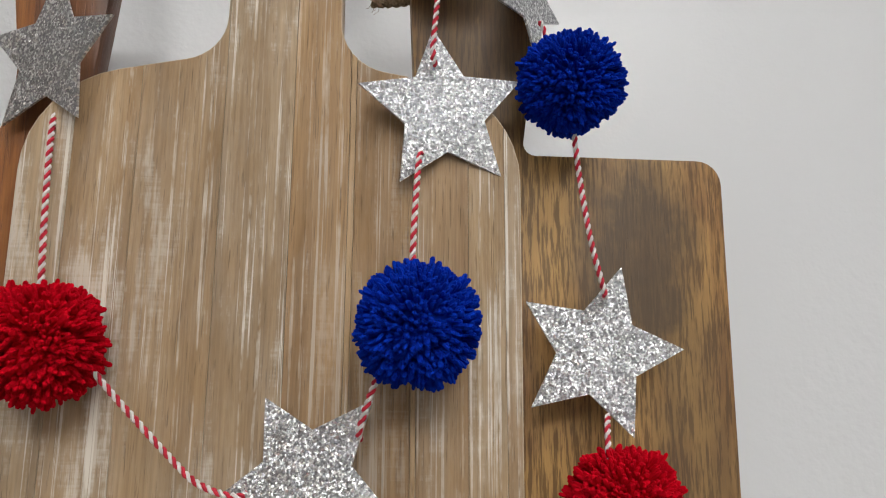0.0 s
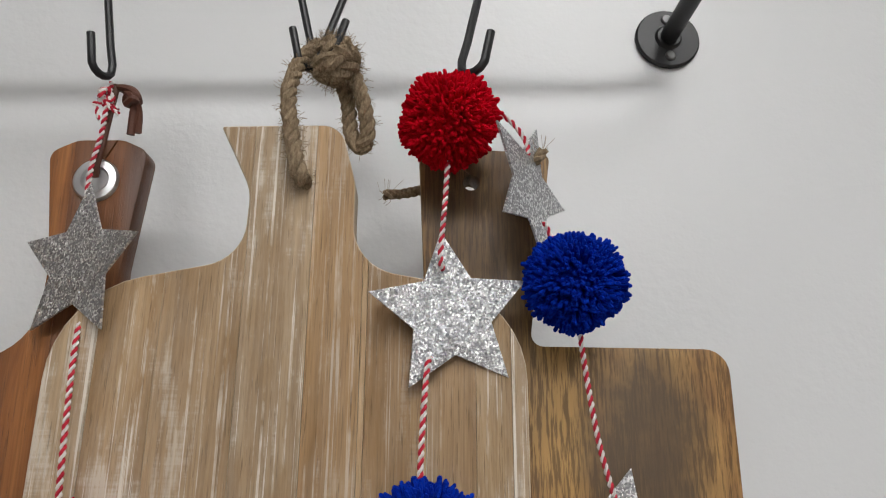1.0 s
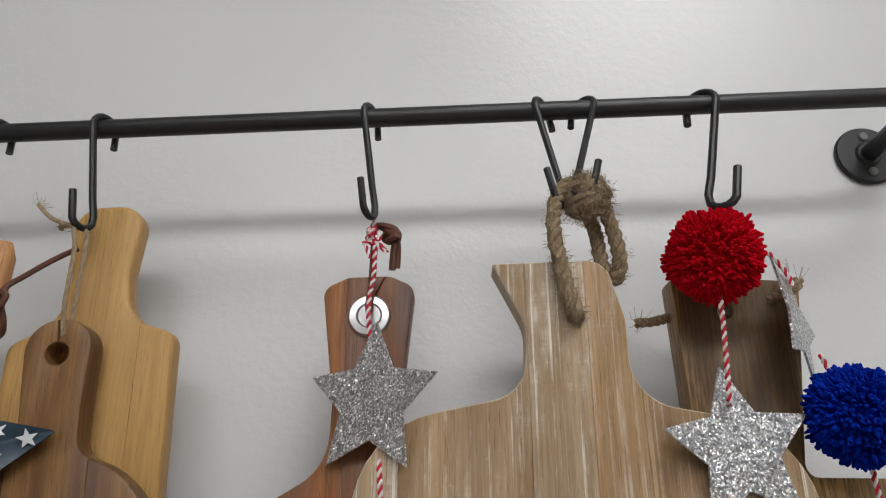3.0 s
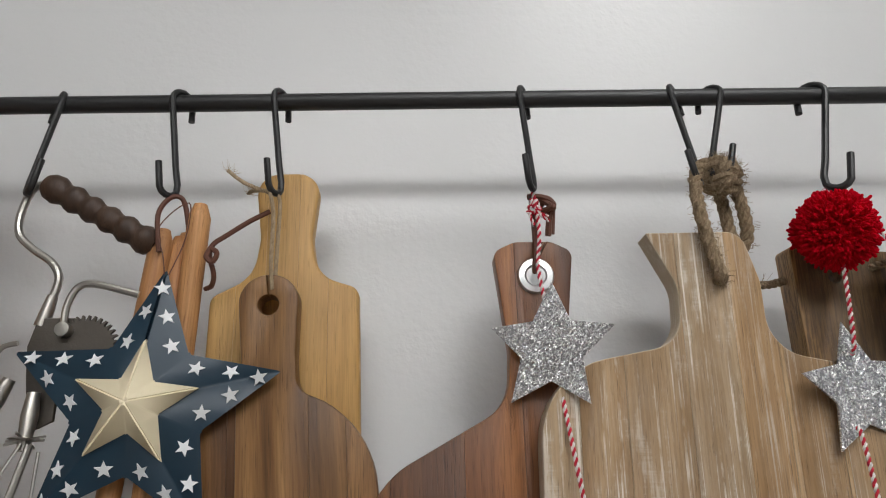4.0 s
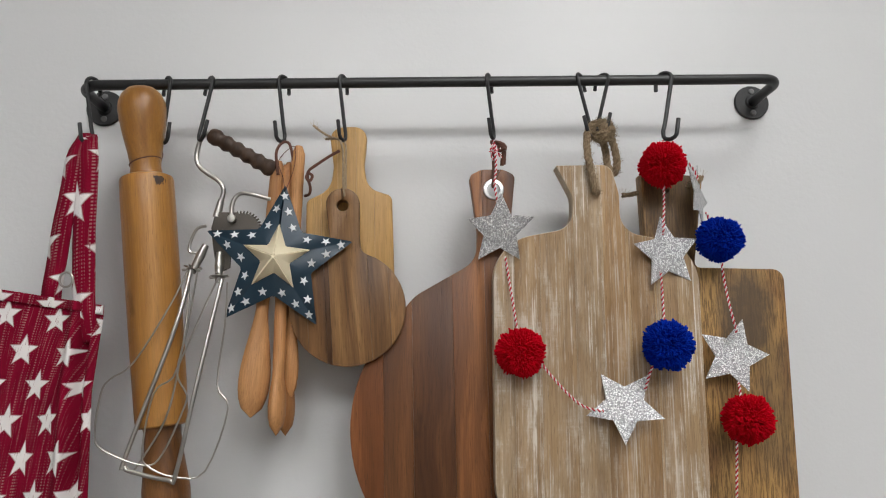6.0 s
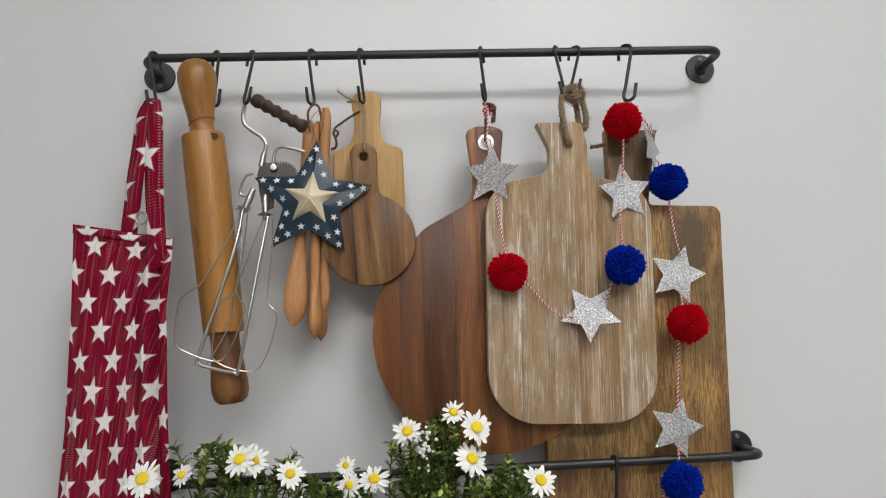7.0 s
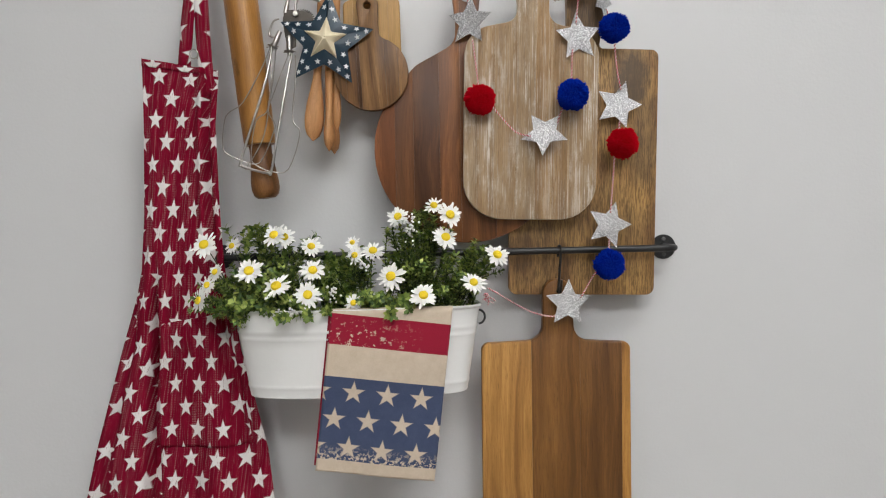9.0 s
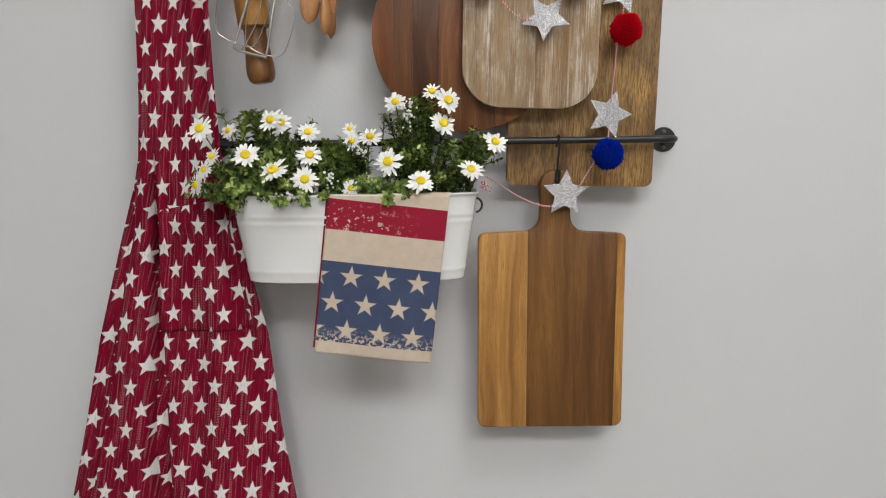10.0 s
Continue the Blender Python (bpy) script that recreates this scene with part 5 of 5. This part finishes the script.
# ---- daisies ----
def leaf(bm, at, along, up, length, width):
    side = along.cross(up)
    if side.length < 1e-6:
        side = along.orthogonal()
    side.normalize()
    nrm = side.cross(along).normalized()
    spine = [at, at + along * length * 0.5 + nrm * length * 0.06, at + along * length - nrm * length * 0.10]
    left = [at + along * length * 0.28 + side * width * 0.40 + nrm * width * 0.2, at + along * length * 0.68 + side * width * 0.5 + nrm * width * 0.18]
    right = [at + along * length * 0.28 - side * width * 0.40 + nrm * width * 0.2, at + along * length * 0.68 - side * width * 0.5 + nrm * width * 0.18]
    v = [bm.verts.new(q) for q in (*spine, *left, *right)]
    for f in ((0, 3, 1), (3, 4, 1), (4, 2, 1), (0, 1, 5), (5, 1, 6), (6, 1, 2)):
        bm.faces.new([v[i] for i in f])


def daisy(root, at, facing, radius, seed):
    rng = random.Random(seed)
    m = Matrix.Translation(at) @ facing.to_track_quat("Z", "Y").to_matrix().to_4x4() @ pose(0, 0, 0, 0, 0, rng.uniform(0, 360))
    bm = bmesh.new()
    n = rng.choice((15, 16, 17, 18))
    for layer in range(2):
        for k in range(n if layer == 0 else n // 2):
            a = 2 * math.pi * (k + 0.5 * layer) / (n if layer == 0 else n // 2) + rng.uniform(-0.09, 0.09)
            L = radius * rng.uniform(0.70, 1.06) * (1 if layer == 0 else 0.86)
            w = radius * rng.uniform(0.085, 0.135)
            lift = rng.uniform(-0.30, 0.38) + 0.08 * layer
            u, s = Vector((math.cos(a), math.sin(a), 0)), Vector((-math.sin(a), math.cos(a), 0))
            rows = []
            for t, ww in ((0.2, 0.5), (0.5, 0.95), (0.78, 1.0), (0.93, 0.6), (1.0, 0.15)):
                c = u * L * t + Vector((0, 0, L * (lift * t - 0.28 * lift * t * t * 2) + 0.0006))
                rows.append([bm.verts.new(m @ (c + s * w * ww * q + Vector((0, 0, abs(q) * w * 0.28)))) for q in (-1, 0, 1)])
            for p, q in zip(rows, rows[1:]):
                for j in range(2):
                    bm.faces.new((p[j], p[j + 1], q[j + 1], q[j]))
    ob = part("daisy", bm, PETAL, root, "white daisy with yellow centre", sharp=3)
    bm = bmesh.new()
    r = radius * 0.32
    m = m @ Matrix.Translation((0, 0, 0.0016))
    lathe(bm, [(r * 0.9, 0.0), (r, r * 0.25), (r * 0.85, r * 0.6), (r * 0.5, r * 0.8), (0, r * 0.86)], 12, m)
    for k in range(26):
        a, q = k * 2.4, math.sqrt((k + 0.5) / 26)
        c = Vector((r * 0.9 * q * math.cos(a), r * 0.9 * q * math.sin(a), r * (0.85 - 0.5 * q * q)))
        bmesh.ops.create_icosphere(bm, subdivisions=1, radius=r * 0.13, matrix=m @ Matrix.Translation(c))
    part("flower_centre", bm, STAMEN, ob, "yellow button centre")


def bush(seed, label, sprigs, flowers, berries):
    """sprigs: (tip x, tip y, tip z, base x, count, leaf length)."""
    rng = random.Random(seed)
    bx = sprigs[0][3]
    root = thing("daisy_plant", pose(bx, POT_Y, 0.976), label, "artificial plant", "daisies in the planter")
    inv = root.matrix_world.inverted()
    stems, leaves = bmesh.new(), bmesh.new()
    for tx, ty, tz, base, count, size in sprigs:
        for _ in range(round(count * 1.6)):
            b = Vector((base + rng.gauss(0, 0.02), POT_Y + rng.uniform(-0.028, 0.028), 0.972))
            tip = Vector((tx + rng.gauss(0, 0.013), ty + rng.gauss(0, 0.013), tz + rng.gauss(0, 0.008)))
            mid = b.lerp(tip, 0.5) + Vector((rng.gauss(0, 0.008), rng.gauss(0, 0.008), 0.012))
            path = curve_points([inv @ b, inv @ mid, inv @ tip], 8)
            tube(stems, path, 0.0007, 5)
            n = len(path)
            for k in range(3, n):
                d = (path[k] - path[k - 1]).normalized()
                for w in range(4):
                    a = k * 1.1 + w * math.pi / 2 + rng.uniform(-0.4, 0.4)
                    o = d.orthogonal().normalized()
                    out = (o * math.cos(a) + d.cross(o) * math.sin(a))
                    al = (out * 0.9 + d * rng.uniform(0.3, 0.9)).normalized()
                    at = path[k - 1].lerp(path[k], rng.random())
                    leaf(leaves, at, al, d, size * rng.uniform(0.75, 1.3), size * rng.uniform(0.40, 0.58))
    for x, y, z, r, tilt in flowers:
        at = Vector((x, y, z))
        base = Vector((bx + (x - bx) * 0.45, POT_Y, 0.975))
        face = Vector((tilt + rng.uniform(-0.25, 0.25), -1, 0.62 + rng.uniform(-0.35, 0.4)))
        face.normalize()
        tube(stems, curve_points([inv @ base, inv @ (base.lerp(at, 0.6) + Vector((0, 0.012, 0.006))), inv @ (at + Vector((0, 0.004, -0.001)))], 6), 0.0009, 5)
        daisy(root, inv @ at, face, r * 1.1, seed * 100 + int((x + 1) * 3000))
    tagged(part("stem", stems, STEM, root), kind="stuff")
    tagged(part("leaves", leaves, LEAF, root, "small glossy green leaves", sharp=3), kind="stuff")
    if berries:
        bm = bmesh.new()
        for x, y, z in berries:
            c = inv @ Vector((x, y, z))
            for _ in range(16):
                bmesh.ops.create_icosphere(bm, subdivisions=1, radius=rng.uniform(0.0016, 0.0026), matrix=Matrix.Translation(c + Vector((rng.gauss(0, 0.0065), rng.gauss(0, 0.005), rng.gauss(0, 0.0065)))))
        tagged(part("filler_bud", bm, PETAL, root, "tiny white filler buds"), kind="stuff")


bush(1, "artificial daisies with dense green leaves in the planter", [
    (-0.300, -0.135, 1.055, -0.27, 7, 0.0095), (-0.265, -0.155, 1.045, -0.26, 7, 0.0095), (-0.235, -0.13, 1.07, -0.24, 6, 0.0095), (-0.335, -0.13, 1.05, -0.28, 6, 0.0095), (-0.315, -0.155, 1.02, -0.27, 6, 0.0095),
    (-0.265, -0.165, 1.015, -0.26, 6, 0.0095), (-0.215, -0.16, 1.015, -0.23, 6, 0.0095), (-0.345, -0.13, 1.02, -0.28, 4, 0.009), (-0.292, -0.09, 1.125, -0.27, 5, 0.0125), (-0.272, -0.085, 1.12, -0.26, 3, 0.0125), (-0.225, -0.10, 1.09, -0.24, 4, 0.011),
    (-0.205, -0.10, 1.105, -0.23, 3, 0.011), (-0.295, -0.172, 1.006, -0.27, 4, 0.0095), (-0.235, -0.174, 1.004, -0.24, 4, 0.0095), (-0.345, -0.15, 1.01, -0.29, 4, 0.0095)], [
    (*(-0.3507, -0.150, 1.1029), 0.0215, -0.3), (*(-0.2787, -0.175, 1.0628), 0.0215, 0.1), (*(-0.2368, -0.185, 1.0403), 0.0225, 0.0), (*(-0.1931, -0.180, 1.0271), 0.020, 0.1), (*(-0.1873, -0.165, 1.0615), 0.0195, 0.15), (*(-0.2500, -0.130, 1.1150), 0.020, -0.1), (*(-0.2375, -0.120, 1.1119), 0.018, 0.4),
    (*(-0.1944, -0.130, 1.0965), 0.017, 0.1), (*(-0.3170, -0.120, 1.1001), 0.014, -0.3), (*(-0.3348, -0.150, 1.0619), 0.015, -0.7), (*(-0.3576, -0.160, 1.0206), 0.018, -0.9), (*(-0.3476, -0.150, 1.0427), 0.015, -0.8)],
    [(-0.2212, -0.185, 1.0039)])
bush(2, "artificial daisies with narrow dark leaves in the planter", [
    (-0.165, -0.11, 1.075, -0.14, 6, 0.0115), (-0.135, -0.12, 1.07, -0.13, 5, 0.0115), (-0.180, -0.13, 1.04, -0.15, 5, 0.0115), (-0.115, -0.13, 1.075, -0.12, 5, 0.011), (-0.150, -0.14, 1.02, -0.14, 6, 0.0105), (-0.105, -0.165, 1.015, -0.11, 6, 0.0085),
    (-0.07, -0.16, 1.008, -0.08, 6, 0.0095), (-0.19, -0.18, 1.0, -0.17, 4, 0.0095)], [
    (*(-0.0988, -0.140, 1.0874), 0.019, 0.2), (*(-0.1267, -0.135, 1.0819), 0.015, -0.2), (*(-0.1317, -0.120, 1.1011), 0.012, 0.0), (*(-0.1271, -0.165, 1.0121), 0.014, -0.3)],
    [(-0.1111, -0.155, 1.0680), (-0.1582, -0.160, 1.0276)])
bush(3, "tall artificial daisies with light green leaves in the planter", [
    (-0.020, -0.12, 1.142, -0.03, 9, 0.0095), (0.000, -0.13, 1.118, -0.02, 8, 0.0095), (-0.045, -0.13, 1.118, -0.04, 8, 0.0095), (0.058, -0.115, 1.092, 0.02, 4, 0.010), (-0.02, -0.14, 1.065, -0.03, 8, 0.0095), (0.015, -0.13, 1.07, 0.0, 6, 0.0095), (-0.06, -0.11, 1.07, -0.05, 6, 0.0105),
    (-0.065, -0.172, 1.004, -0.06, 5, 0.0105), (0.045, -0.12, 1.04, 0.01, 3, 0.0095), (0.075, -0.11, 1.075, 0.02, 3, 0.0105), (0.082, -0.12, 1.055, 0.02, 3, 0.0095), (0.045, -0.115, 1.075, 0.01, 3, 0.010), (-0.01, -0.15, 1.02, -0.01, 4, 0.0085)], [
    (*(-0.0702, -0.175, 1.0508), 0.0215, 0.0), (*(-0.0232, -0.175, 1.0210), 0.0205, 0.1), (*(0.0117, -0.150, 1.1059), 0.0205, 0.2), (*(0.0191, -0.145, 1.1404), 0.020, 0.3), (*(-0.0591, -0.140, 1.1391), 0.018, -0.3), (*(-0.0047, -0.120, 1.1552), 0.0165, 0.1), (*(0.0520, -0.160, 1.0371), 0.019, 0.2),
    (*(0.0897, -0.145, 1.0772), 0.020, 0.3), (*(-0.0453, -0.100, 1.0876), 0.0155, 0.2)],
    [(-0.0371, -0.150, 1.1307), (-0.0451, -0.150, 1.1133)])


# ---- towel ----
def towel():
    ang = math.radians(7.2)
    root = thing("tea_towel", pose(-0.1605, -0.174, 1.0), "folded linen tea towel with a faded flag print over the planter", "tea towel")
    U, V = Vector((math.cos(ang), 0, -math.sin(ang))), Vector((-math.sin(ang), 0, -math.cos(ang)))
    W, L = 0.1785, 0.2375

    def front(s, t):
        u = s * W
        v0 = -u * math.tan(ang) - 0.010
        v = v0 + (L - v0) * t
        p = U * u + V * v
        y = -0.004 + 0.002 * math.sin(u * 40) * t + 0.0012 * math.sin(v * 45 + u * 20) + 0.006 * t
        if p.z > 0:
            y += p.z * 0.9 + p.z * p.z * 60
            p.z = min(p.z, 0.006 - p.z * 0.1) * 0.75
        return Vector((p.x, y, p.z)), (u, v)
    sheet("front_layer", 80, 44, front, TOWEL, root, "cream, red and blue printed front", 0.0016)

    def back(s, t):
        u = s * (W - 0.004) - 0.0035
        v0 = -u * math.tan(ang) + 0.004
        v = v0 + (L - 0.006 - v0) * t
        p = U * u + V * v
        return Vector((p.x, 0.002 + 0.006 * t + 0.0015 * math.sin(u * 30 + v * 20), p.z)), (u, 0.012 + 0.022 * t)
    sheet("back_layer", 40, 20, back, TOWEL, root, "dark red folded-under layer", 0.0016)


towel()
